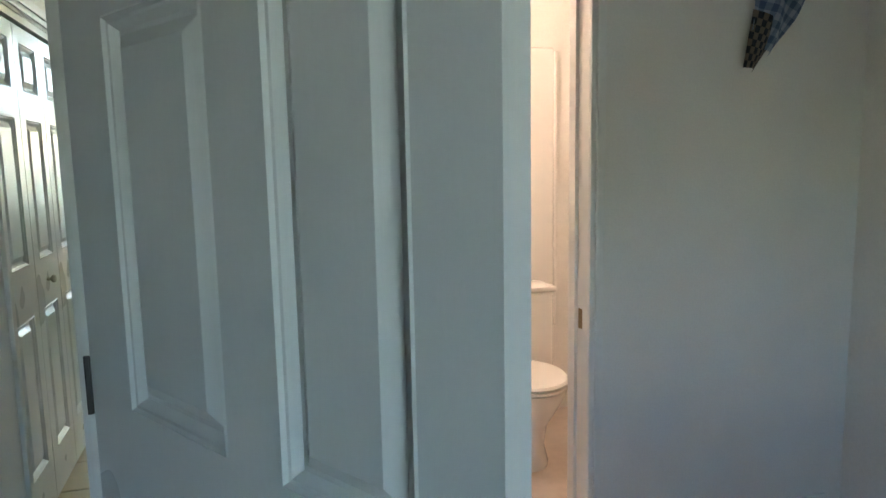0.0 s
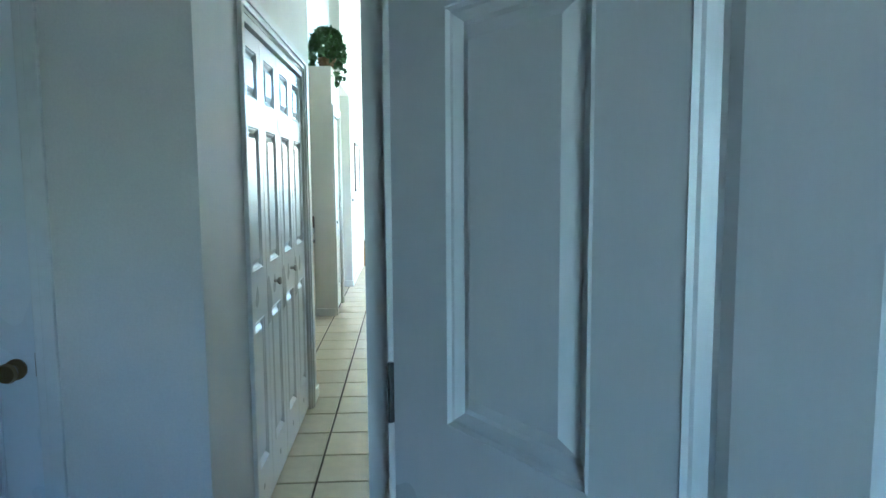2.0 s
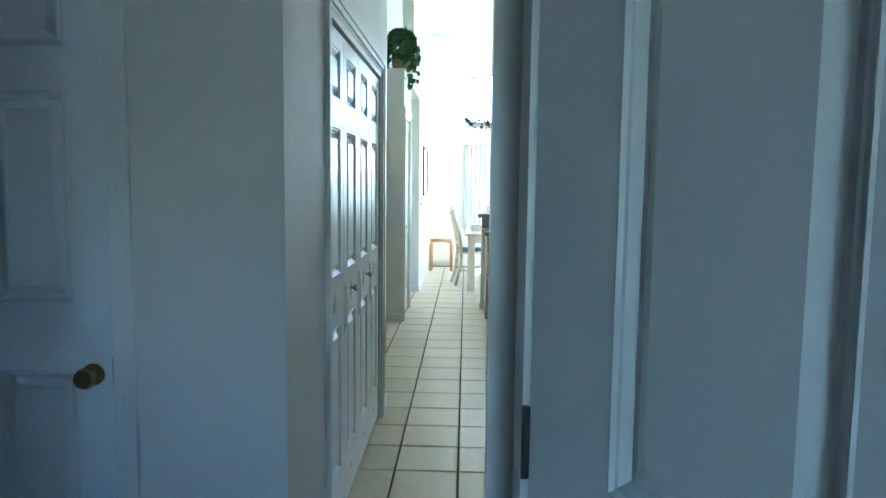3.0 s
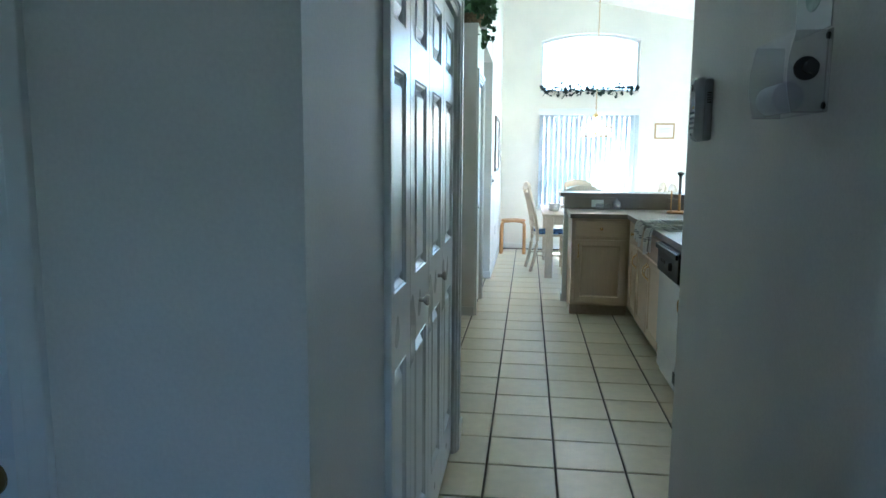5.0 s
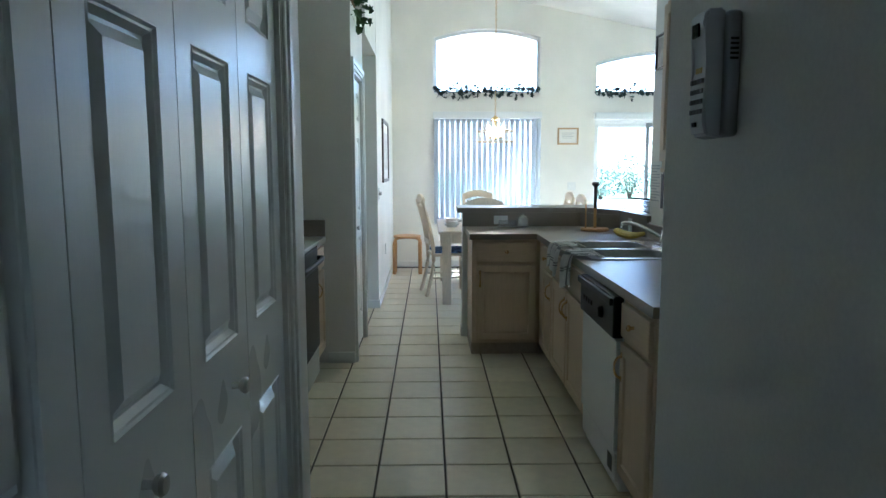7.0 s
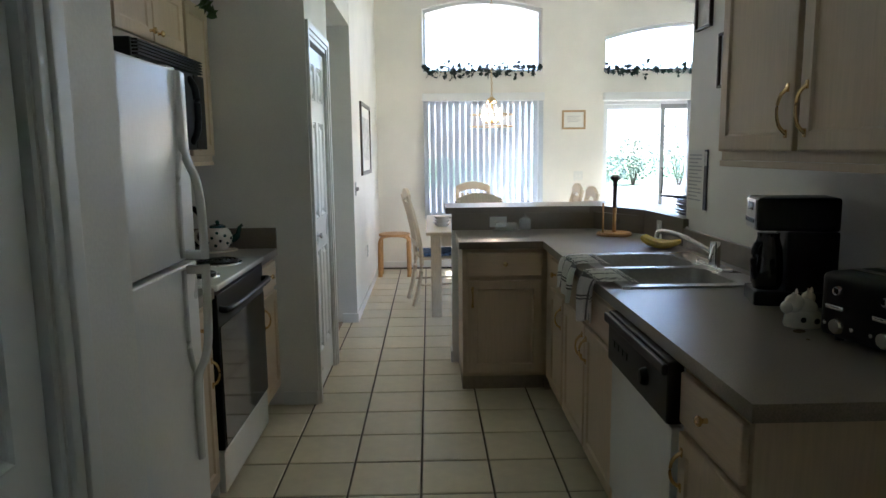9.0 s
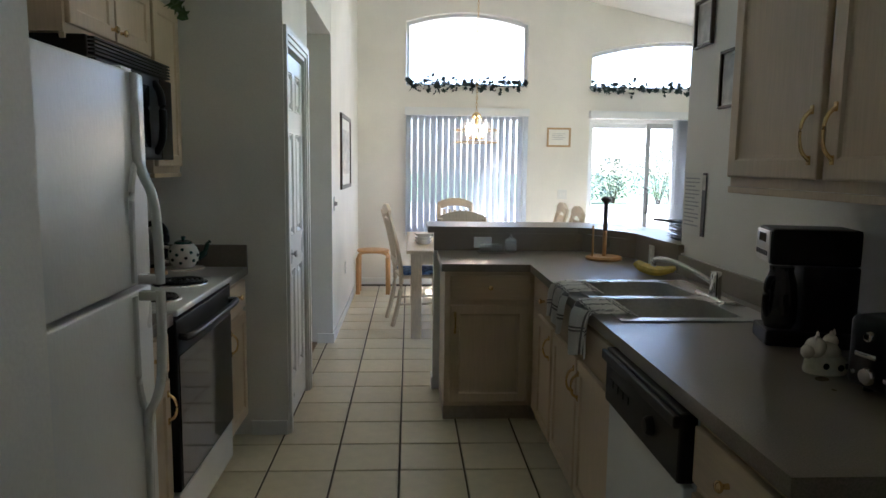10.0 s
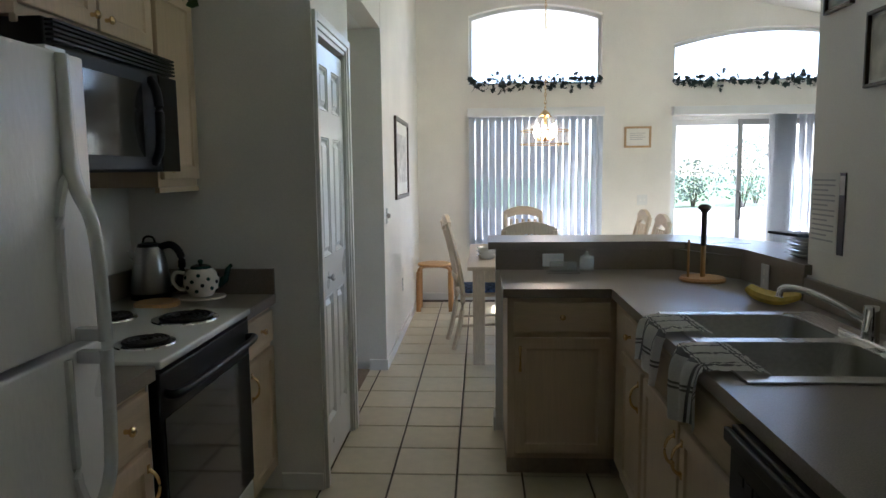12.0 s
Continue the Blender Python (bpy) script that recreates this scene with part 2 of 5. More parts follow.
def tube(bm, points, radius, n=8, index=0, flat=1.0):
    """A round bar along points; radius a number or one for each point."""
    pts = [Vector(p) for p in points]
    rs = radius if isinstance(radius, (list, tuple)) else [radius] * len(pts)
    rings = []
    up = Vector((0, 0, 1))
    for i, p in enumerate(pts):
        d = (pts[min(i + 1, len(pts) - 1)] - pts[max(i - 1, 0)]).normalized()
        side = d.cross(up)
        if side.length < 0.1:
            side = d.cross(Vector((0, 1, 0)))
        side.normalize()
        other = d.cross(side).normalized()
        rings.append([bm.verts.new(p + rs[i] * (math.cos(2 * math.pi * k / n) * side + flat * math.sin(2 * math.pi * k / n) * other)) for k in range(n)])
    for a, b in zip(rings, rings[1:]):
        for k in range(n):
            f = bm.faces.new((a[k], a[(k + 1) % n], b[(k + 1) % n], b[k]))
            f.material_index = index
    for ring in (rings[0], rings[-1]):
        bm.faces.new(ring).material_index = index


def curve(points, steps=6):
    """Points on a smooth line through the given ones."""
    pts = [Vector(p) for p in points]
    out = []
    for i in range(len(pts) - 1):
        p0, p1, p2, p3 = pts[max(i - 1, 0)], pts[i], pts[i + 1], pts[min(i + 2, len(pts) - 1)]
        for k in range(steps):
            t = k / steps
            out.append(0.5 * (2 * p1 + (p2 - p0) * t + (2 * p0 - 5 * p1 + 4 * p2 - p3) * t * t + (3 * p1 - p0 - 3 * p2 + p3) * t ** 3))
    return out + [pts[-1]]


def rings_panel(bm, u0, u1, z0, z1, y, out, steps):
    """Nested rectangles facing out (-1 or 1 along y), each an inset and a depth, closed by a flat centre."""
    loops = []
    for inset, depth in steps:
        yy = y - out * depth
        loops.append([bm.verts.new(p) for p in ((u0 + inset, yy, z0 + inset), (u1 - inset, yy, z0 + inset), (u1 - inset, yy, z1 - inset), (u0 + inset, yy, z1 - inset))])
    for a, b in zip(loops, loops[1:]):
        for i in range(4):
            bm.faces.new((a[i], a[(i + 1) % 4], b[(i + 1) % 4], b[i]))
    bm.faces.new(loops[-1])


MOULD = ((0, 0), (0.003, -0.002), (0.007, 0.003), (0.011, 0.004), (0.02, 0.014), (0.026, 0.0145), (0.046, 0.002))


def panelled(parent, W, H, T, panels, material, z_low=0.0, name="slab", steps=MOULD):
    """A door leaf with moulded panels on both faces: front at y = 0, hinge at x = 0."""
    us = sorted({0, W, *[p[0] for p in panels], *[p[1] for p in panels]})
    zs = sorted({z_low, H, *[p[2] for p in panels], *[p[3] for p in panels]})
    bm = bmesh.new()
    for a, b in zip(us, us[1:]):
        for c, d in zip(zs, zs[1:]):
            mu, mz = (a + b) / 2, (c + d) / 2
            if not any(p[0] < mu < p[1] and p[2] < mz < p[3] for p in panels):
                box(bm, a, b, 0, T, c, d)
    bmesh.ops.remove_doubles(bm, verts=bm.verts, dist=1e-5)
    inner = [f for f in bm.faces if any(g is not f and (g.calc_center_median() - f.calc_center_median()).length < 1e-5 for e in f.edges for g in e.link_faces)]
    bmesh.ops.delete(bm, geom=list(set(inner)), context="FACES")
    leaf = part(name, bm, material, parent)
    for p in panels:
        bm = bmesh.new()
        rings_panel(bm, *p, 0, -1, steps)
        rings_panel(bm, *p, T, 1, steps)
        part("panel", bm, material, leaf)
    return leaf


def six_panels(W, stile=0.11, mull=0.1):
    w = (W - 2 * stile - mull) / 2
    cols = ((stile, stile + w), (stile + w + mull, W - stile))
    return [(a, b, c, d) for a, b in cols for c, d in ((0.24, 0.86), (1.055, 1.635), (1.75, 1.93))]


def knob_set(parent, u, z, T, material, r=0.03):
    bm = bmesh.new()
    for s in (-1,):
        y0 = 0 if s < 0 else T
        ring = [(r * 1.05, 0), (r * 1.05, 0.006), (r * 0.45, 0.01), (r * 0.4, 0.03), (r * 0.8, 0.036), (r, 0.048), (r * 0.85, 0.06), (0.0, 0.064)]
        b2 = bmesh.new()
        lathe(b2, ring, n=20)
        bmesh.ops.transform(b2, matrix=Matrix.Translation((u, y0, z)) @ Matrix.Rotation(radians(90 if s < 0 else -90), 4, "X"), verts=b2.verts)
        me = bpy.data.meshes.new("tmp")
        b2.to_mesh(me)
        b2.free()
        bm.from_mesh(me)
        bpy.data.meshes.remove(me)
    return part("door_knob", bm, material, parent, "", True)


def casing(bm, axis, at, face, a, b, head, w=0.064, proud=0.018):
    """Door casing round an opening from a to b and up to head. axis: the wall's run; at: the wall's face; face: the side it stands proud on."""
    lo, hi = sorted((at, at + face * proud))
    lo2, hi2 = sorted((at, at + face * proud * 0.6))
    third = w * 0.4

    def bar(s0, s1, z0, z1, thick):
        l, h = (lo, hi) if thick else (lo2, hi2)
        if axis == "x":
            box(bm, s0, s1, l, h, z0, z1, 0.004)
        else:
            box(bm, l, h, s0, s1, z0, z1, 0.004)

    for inner, outer in ((a, a - w), (b, b + w)):
        sgn = 1 if outer > inner else -1
        m = inner + sgn * third
        bar(min(inner, m), max(inner, m), 0, head + third, False)
        bar(min(m, outer), max(m, outer), 0, head + w, True)
    bar(a, b, head, head + third, False)
    bar(a - third, b + third, head + third, head + w, True)


# ---- structure ----
FAR = 10.757


def top_at(x):
    """Height of the vaulted ceiling."""
    return 3.84 if x < 0 else 3.84 - 0.205 * x


def walls(*rows):
    """Walls up to the ceiling: x0, x1, y0, y1 and the height at which each begins."""
    bm = bmesh.new()
    for x0, x1, y0, y1, z0 in rows:
        xs = [x0, 0.0, x1] if x0 < 0 < x1 else [x0, x1]
        upright(bm, [(x0, z0), (x1, z0)] + [(x, top_at(x)) for x in xs[::-1]], y0, y1)
    return bm


bm = bmesh.new()
upright(bm, [(-3.2, 3.84), (0, 3.84), (5.2, top_at(5.2)), (5.2, top_at(5.2) + 0.15), (0, 3.99), (-3.2, 3.99)], -2.8, FAR + 0.2)
setting("ceiling", bm, CEIL, "white textured vaulted ceiling")


def far_piece(bm, x0, x1, z0, z1=None):
    za, zb = (top_at(x0), top_at(x1)) if z1 is None else (z1, z1)
    upright(bm, [(x0, z0), (x1, z0), (x1, zb), (x0, za)], FAR, FAR + 0.2)


def arch_piece(bm, x0, x1, side, rise, n=14):
    """The wall over an arched window, up to the ceiling."""
    for i in range(n):
        a, b = x0 + (x1 - x0) * i / n, x0 + (x1 - x0) * (i + 1) / n
        za, zb = [side + rise * (1 - (2 * (x - x0) / (x1 - x0) - 1) ** 2) for x in (a, b)]
        upright(bm, [(a, za), (b, zb), (b, top_at(b)), (a, top_at(a))], FAR, FAR + 0.2)


W1, W2 = (0.0, 1.447), (2.21, 4.45)
SILL, HEAD, LEDGE = 0.64, 2.05, 2.385
bm = bmesh.new()
far_piece(bm, -0.7, W1[0], 0)
far_piece(bm, W1[0], W1[1], 0, SILL)
far_piece(bm, W1[0], W1[1], HEAD, LEDGE)
arch_piece(bm, *W1, 3.13, 0.11)
far_piece(bm, W1[1], W2[0], 0)
far_piece(bm, W2[0], W2[1], 2.03, LEDGE)
arch_piece(bm, *W2, 2.80, 0.16)
far_piece(bm, W2[1], 5.2, 0)
bmesh.ops.remove_doubles(bm, verts=bm.verts, dist=1e-5)
setting("wall_north", bm, WALL, "off-white painted end wall with arched windows")

setting("wall_dining", boxes((-0.7, -0.575, 7.98, FAR, 0, 3.84)), WALL)
setting("wall_passage_head", boxes((-0.7, -0.577, 6.9, 7.98, 2.45, 3.84)), WALL)
setting("wall_passage_far", boxes((-3.0, -0.7, 7.98, 8.1, 0, 3.84)), WALL)
setting("wall_passage_end", boxes((-3.12, -3.0, 6.8, 8.1, 0, 3.84)), WALL)
setting("ceiling_passage", boxes((-3.0, -0.7, 6.9, 7.98, 2.45, 2.55)), CEIL)
setting("wall_pantry_front", boxes((-1.45, -0.7, 6.075, 6.175, 0, 2.44), (-0.7, -0.602, 6.075, 6.15, 0, 2.44)), WALL)
setting("wall_pantry_side", boxes((-0.7, -0.602, 6.8, 6.9, 0, 2.44), (-0.7, -0.602, 6.15, 6.8, 2.08, 2.44)), WALL)
setting("wall_pantry_back", boxes((-3.0, -0.7, 6.8, 6.9, 0, 2.44)), WALL)
setting("plant_ledge", boxes((-1.45, -0.6, 6.075, 6.9, 2.44, 2.52)), WALL)
setting("wall_kitchen_west", boxes((-1.57, -1.45, 3.37, 6.8, 0, 3.84)), WALL)
setting("wall_closet_end", boxes((-1.45, -0.57, 3.37, 3.47, 0, 3.84)), WALL)
setting("wall_closet_south", boxes((-0.57, -0.47, 1.1, 1.70, 0, 3.84)), WALL)
setting("wall_closet_north", boxes((-0.57, -0.47, 3.22, 3.47, 0, 3.84)), WALL)
setting("wall_closet_head", boxes((-0.57, -0.47, 1.70, 3.22, 2.03, 3.84)), WALL)
setting("wall_closet_back", boxes((-1.3, -1.2, 1.2, 3.37, 0, 3.84)), WALL)
setting("wall_garage", boxes((-3.0, -1.725, 1.1, 1.2, 0, 3.84), (-0.947, -0.57, 1.1, 1.2, 0, 3.84), (-1.725, -0.947, 1.1, 1.2, 2.045, 3.84)), WALL)
setting("wall_bedroom_north", walls((0.104, 0.39, 0.085, 0.27, 0), (-3.0, -0.74, 0.085, 0.27, 0), (-0.74, 0.104, 0.085, 0.27, 2.06)), WALL)
setting("wall_hall_east", walls((0.39, 0.52, 0.085, 2.62, 0)), WALL)
setting("wall_bath_front", walls((0.52, 0.66, 1.0, 1.12, 0), (1.455, 2.58, 1.0, 1.12, 0), (0.66, 1.455, 1.0, 1.12, 2.05)), WALL)
setting("wall_kitchen_south", walls((0.52, 2.7, 2.5, 2.62, 0)), WALL)
setting("wall_bath_east", walls((2.58, 2.7, 1.0, 2.5, 0)), WALL)
setting("wall_bath_back", walls((0.52, 2.58, 2.38, 2.5, 0)), WALL)
setting("ceiling_bathroom", boxes((0.52, 2.58, 1.12, 2.38, 2.44, 2.5)), CEIL)
# unseen top cut at 2.62 to let fill light over from the great room
setting("wall_kitchen_east", boxes((1.43, 1.55, 2.62, 5.9, 0, 2.62)), WALL)
# wide unseen opening added here, so sun on the floor brightens the kitchen
setting("wall_great_room_east", walls((5.08, 5.2, 2.62, 3.6, 0), (5.08, 5.2, 7.6, FAR, 0), (5.08, 5.2, 3.6, 7.6, 2.2)), WALL)
setting("wall_great_room_south", walls((2.7, 5.2, 2.5, 2.62, 0)), WALL)
setting("wall_bedroom_south", walls((-3.1, 0.3, -2.8, -2.68, 0), (0.95, 2.7, -2.8, -2.68, 0), (0.3, 0.95, -2.8, -2.68, 1.75)), WALL)
setting("wall_bedroom_south_sill", boxes((0.3, 0.95, -2.8, -2.68, 0, 0.95)), WALL)
# the small gap in this wall is added, out of view, to daylight the hall
setting("wall_west", walls((-3.12, -3.0, -2.68, 0.45, 0), (-3.12, -3.0, 0.7, 1.2, 0), (-3.12, -3.0, 0.45, 0.7, 1.7)), WALL)
setting("wall_west_sill", boxes((-3.12, -3.0, 0.45, 0.7, 0, 1.2)), WALL)
# unseen slab added behind the closed hall door to seal its opening
setting("wall_garage_inner", boxes((-1.8, -0.9, 1.203, 1.28, 0, 2.2)), WALL)
setting("wall_bedroom_east", walls((2.58, 2.7, -2.68, 1.0, 0)), WALL)
setting("subfloor", boxes((-3.2, 5.2, -2.8, FAR + 0.2, -0.12, -0.006)), GROUT, "brown grout bed under the floor tiles")
setting("floor_passage", boxes((-3.0, -0.7, 6.9, 7.98, -0.004, 0.006)), CARPET, "brown carpet in the passage")
setting("floor_bathroom", boxes((0.53, 2.57, 1.05, 2.37, -0.004, 0.004)), BATHTILE, "pinkish bathroom floor")

# trim round doors
bm = bmesh.new()
casing(bm, "y", -0.47, 1, 1.70, 3.22, 2.045)
setting("closet_casing", bm, TRIM, "white moulded closet door casing")
bm = bmesh.new()
casing(bm, "y", -0.602, 1, 6.15, 6.795, 2.085)
setting("pantry_casing", bm, TRIM, "white moulded pantry door casing")
bm = bmesh.new()
casing(bm, "x", 1.1, -1, -1.715, -0.952, 2.045)
setting("garage_casing", bm, TRIM, "white moulded door casing")
bm = bmesh.new()
casing(bm, "x", 1.0, -1, 0.675, 1.44, 2.045, 0.05)
setting("bathroom_casing", bm, TRIM, "white moulded bathroom door casing")
bm = boxes((0.66, 0.675, 1.0, 1.12, 0, 2.05), (1.44, 1.455, 1.0, 1.12, 0, 2.05), (0.675, 1.44, 1.0, 1.12, 2.03, 2.05), (1.428, 1.44, 1.075, 1.12, 0, 2.03))
setting("bathroom_jamb", bm, TRIM)
bm = boxes((0.09, 0.104, 0.083, 0.272, 0, 2.06), (-0.74, -0.72, 0.083, 0.272, 0, 2.06), (-0.72, 0.09, 0.083, 0.272, 2.04, 2.06), (0.052, 0.09, 0.215, 0.272, 0, 2.04))
setting("bedroom_jamb", bm, TRIM, "white painted door jamb with stop")
bm = bmesh.new()
casing(bm, "x", 0.085, -1, -0.745, 0.112, 2.06, 0.06, 0.006)
setting("bedroom_casing", bm, TRIM, "white moulded bedroom door casing")
bm = boxes((-1.735, -1.717, 1.1, 1.2, 0, 2.045), (-0.952, -0.947, 1.1, 1.2, 0, 2.045))
setting("garage_jamb", bm, TRIM)
bm = boxes((-0.7, -0.602, 6.15, 6.165, 0, 2.08), (-0.7, -0.602, 6.785, 6.8, 0, 2.08), (-0.7, -0.602, 6.165, 6.785, 2.065, 2.08))
setting("pantry_jamb", bm, TRIM)
bm = boxes((-0.563, -0.473, 1.70, 1.712, 0, 2.03), (-0.563, -0.473, 3.208, 3.22, 0, 2.03), (-0.563, -0.473, 1.712, 3.208, 2.0, 2.03))
setting("closet_jamb", bm, TRIM)


def skirting(name, x0, x1, y0, y1):
    bm = bmesh.new()
    box(bm, x0, x1, y0, y1, 0, 0.08, 0.004)
    setting(name, bm, TRIM, "white painted baseboard")


skirting("baseboard", -0.47, -0.458, 1.088, 1.632)
skirting("baseboard", -0.47, -0.458, 3.288, 3.482)
skirting("baseboard", -1.4, -0.47, 3.47, 3.482)
skirting("baseboard", -0.885, -0.47, 1.088, 1.1)
skirting("baseboard", -0.575, -0.563, 7.97, FAR)
skirting("baseboard", -0.7, -0.563, 7.968, 7.98)
skirting("baseboard", -0.563, 2.2, FAR - 0.012, FAR)
skirting("baseboard", -0.8, -0.606, 6.063, 6.075)
skirting("baseboard", -0.602, -0.59, 6.865, 6.912)
skirting("baseboard", 0.378, 0.39, 0.27, 2.632)
skirting("baseboard", 1.5, 2.5, 0.988, 1.0)

# half wall of the breakfast bar, with its worktop
FACE = [(0.2, 6.82), (1.16, 6.82), (1.395, 6.46), (1.43, 5.9)]
bm = bmesh.new()
prism(bm, FACE + [(1.55, 5.9), (1.53, 6.5), (1.24, 6.94), (0.2, 6.94)], 0, 1.027)
setting("wall_bar", bm, WALL, "white half wall under the bar")
skirting("baseboard", 0.188, 0.2, 6.81, 6.952)

# ---- doors ----
door = thing("door_bedroom", pose(0.099, 0.078, 0.01, 0, 0, -58), "white six-panel door standing wide open", "door")
leaf = panelled(door, 0.771, 2.03, 0.035, [(a, b, c, d) for a, b in ((0.133, 0.378), (0.482, 0.68)) for c, d in ((0.24, 0.88), (1.08, 1.61), (1.73, 1.93))], WHITE)
knob_set(leaf, 0.715, 0.93, 0.035, OLDBRASS)
for z in (0.22, 1.09, 1.82):
    bm = bmesh.new()
    tube(bm, [(-0.004, -0.004, z - 0.045), (-0.004, -0.004, z + 0.045)], 0.0045)
    box(bm, -0.002, -0.0005, -0.001, 0.012, z - 0.045, z + 0.045)
    part("hinge", bm, BRONZE, leaf, "dark bronze hinge", True)

door = thing("door_hall", pose(-1.712, 1.115, 0.012), "closed white six-panel door with brass knob", "door")
leaf = panelled(door, 0.752, 2.02, 0.035, six_panels(0.752), WHITE)
knob_set(leaf, 0.692, 0.852, 0.035, OLDBRASS)
bm = boxes((0.748, 0.7535, -0.004, 0.0, 0.83, 0.9))
part("latch_plate", bm, OLDBRASS, leaf, "dark brass latch plate")

# four bifold leaves, each one panel wide
for i in range(4):
    y0 = 1.714 + i * 0.3735
    lf = thing("bifold_door", pose(-0.487, y0, 0.02, 0, 0, 90), "white bifold closet leaf with three raised panels", "closet door", "bifold leaves of the hall closet")
    b = panelled(lf, 0.37, 1.97, 0.03, [(0.075, 0.295, 0.2, 0.815), (0.075, 0.295, 1.02, 1.6), (0.075, 0.295, 1.71, 1.905)], WHITE)
    if i in (1, 2):
        bm = bmesh.new()
        lathe(bm, [(0.008, 0), (0.007, 0.014), (0.015, 0.02), (0.018, 0.028), (0.014, 0.034), (0, 0.036)], n=16)
        bmesh.ops.transform(bm, matrix=Matrix.Translation((0.16 if i == 1 else 0.24, 0, 0.925)) @ Matrix.Rotation(radians(90), 4, "X"), verts=bm.verts)
        part("knob", bm, NICKEL, b, "satin nickel knob", True)

# pantry door, a little ajar
door = thing("door_pantry", pose(-0.618, 6.17, 0.02, 0, 0, 90), "narrow white panelled pantry door", "door")
leaf = panelled(door, 0.61, 2.02, 0.03, [(a, b, c, d) for a, b in ((0.08, 0.26), (0.35, 0.53)) for c, d in ((0.22, 0.84), (1.03, 1.6), (1.72, 1.93))], WHITE)
bm = bmesh.new()
lathe(bm, [(0.008, 0), (0.007, 0.014), (0.015, 0.02), (0.018, 0.028), (0.014, 0.034), (0, 0.036)], n=16)
bmesh.ops.transform(bm, matrix=Matrix.Translation((0.16, 0, 0.93)) @ Matrix.Rotation(radians(90), 4, "X"), verts=bm.verts)
part("knob", bm, WHITE, leaf, "", True)


# ---- windows ----
def arched(x0, x1, z0, side, rise, inset, n=20):
    pts = [(x0 + inset, z0 + inset), (x1 - inset, z0 + inset)]
    for i in range(n + 1):
        x = x1 - inset - (x1 - x0 - 2 * inset) * i / n
        u = 2 * (x - x0 - inset) / (x1 - x0 - 2 * inset) - 1
        pts.append((x, side + rise * (1 - u * u) - inset))
    return pts


def window_arch(name, x0, x1, side, rise):
    w = thing(name, pose(0, 0, 0), "fixed arched window with white frame", "window", kind="structure")
    bm = bmesh.new()
    a, b = arched(x0, x1, LEDGE, side, rise, 0.002), arched(x0, x1, LEDGE, side, rise, 0.035)
    y0, y1 = FAR + 0.09, FAR + 0.13
    n = len(a)
    rows = [[bm.verts.new((x, y, z)) for x, z in q] for q, y in ((a, y0), (b, y0), (b, y1), (a, y1))]
    for r, s in zip(rows, rows[1:] + rows[:1]):
        for i in range(n):
            j = (i + 1) % n
            bm.faces.new((r[i], r[j], s[j], s[i]))
    part("window_frame", bm, ALU, w)
    bm = bmesh.new()
    upright(bm, b, FAR + 0.108, FAR + 0.112)
    g = part("pane", bm, GLASS, w, "clear window glass")
    g.visible_shadow = False


window_arch("window_1", *W1, 3.13, 0.11)
window_arch("window_2", *W2, 2.80, 0.16)
win = thing("window_3", pose(0, 0, 0), "tall window behind vertical blinds", "window", kind="structure")
bm = bmesh.new()
for r in ((W1[0], W1[0] + 0.04, SILL, HEAD), (W1[1] - 0.04, W1[1], SILL, HEAD), (W1[0] + 0.04, W1[1] - 0.04, SILL, SILL + 0.04), (W1[0] + 0.04, W1[1] - 0.04, HEAD - 0.04, HEAD)):
    box(bm, r[0], r[1], FAR + 0.09, FAR + 0.14, r[2], r[3], 0.004)
part("window_frame", bm, ALU, win)
g = part("pane", boxes((W1[0] + 0.03, W1[1] - 0.03, FAR + 0.11, FAR + 0.114, SILL + 0.03, HEAD - 0.03)), GLASS, win)
g.visible_shadow = False
bm = bmesh.new()
box(bm, W1[0] - 0.03, W1[1] + 0.03, FAR - 0.02, FAR + 0.09, SILL - 0.02, SILL + 0.004, 0.006)
part("window_sill", bm, TRIM, win)

sl = thing("sliding_door", pose(0, 0, 0), "glass sliding patio door with pale grey frame", "sliding door", kind="structure")
bm = bmesh.new()
for r in ((W2[0], W2[0] + 0.03, 0, 2.03), (W2[1] - 0.03, W2[1], 0, 2.03), (W2[0], W2[1], 1.99, 2.03), (W2[0], W2[1], 0, 0.03)):
    box(bm, r[0], r[1], FAR + 0.06, FAR + 0.16, r[2], r[3], 0.003)
part("frame", bm, ALU, sl)
for k, (x0, x1, y) in enumerate(((2.24, 3.35, FAR + 0.125), (2.945, 4.42, FAR + 0.085))):
    bm = bmesh.new()
    for r in ((x0, x0 + 0.05, 0.03, 1.99), (x1 - 0.05, x1, 0.03, 1.99), (x0 + 0.05, x1 - 0.05, 1.93, 1.99), (x0 + 0.05, x1 - 0.05, 0.03, 0.11)):
        box(bm, r[0], r[1], y - 0.015, y + 0.015, r[2], r[3], 0.003)
    leaf = part("door_leaf", bm, SLIDER if k else ALU, sl)
    g = part("pane", boxes((x0 + 0.045, x1 - 0.045, y - 0.003, y + 0.003, 0.1, 1.94)), GLASS, leaf)
    g.visible_shadow = False
bm = bmesh.new()
tube(bm, curve([(2.97, FAR + 0.07, 0.9), (2.97, FAR + 0.025, 0.92), (2.97, FAR + 0.025, 1.18), (2.97, FAR + 0.07, 1.2)]), 0.011)
part("handle", bm, BRONZE, sl, "black pull handle", True)


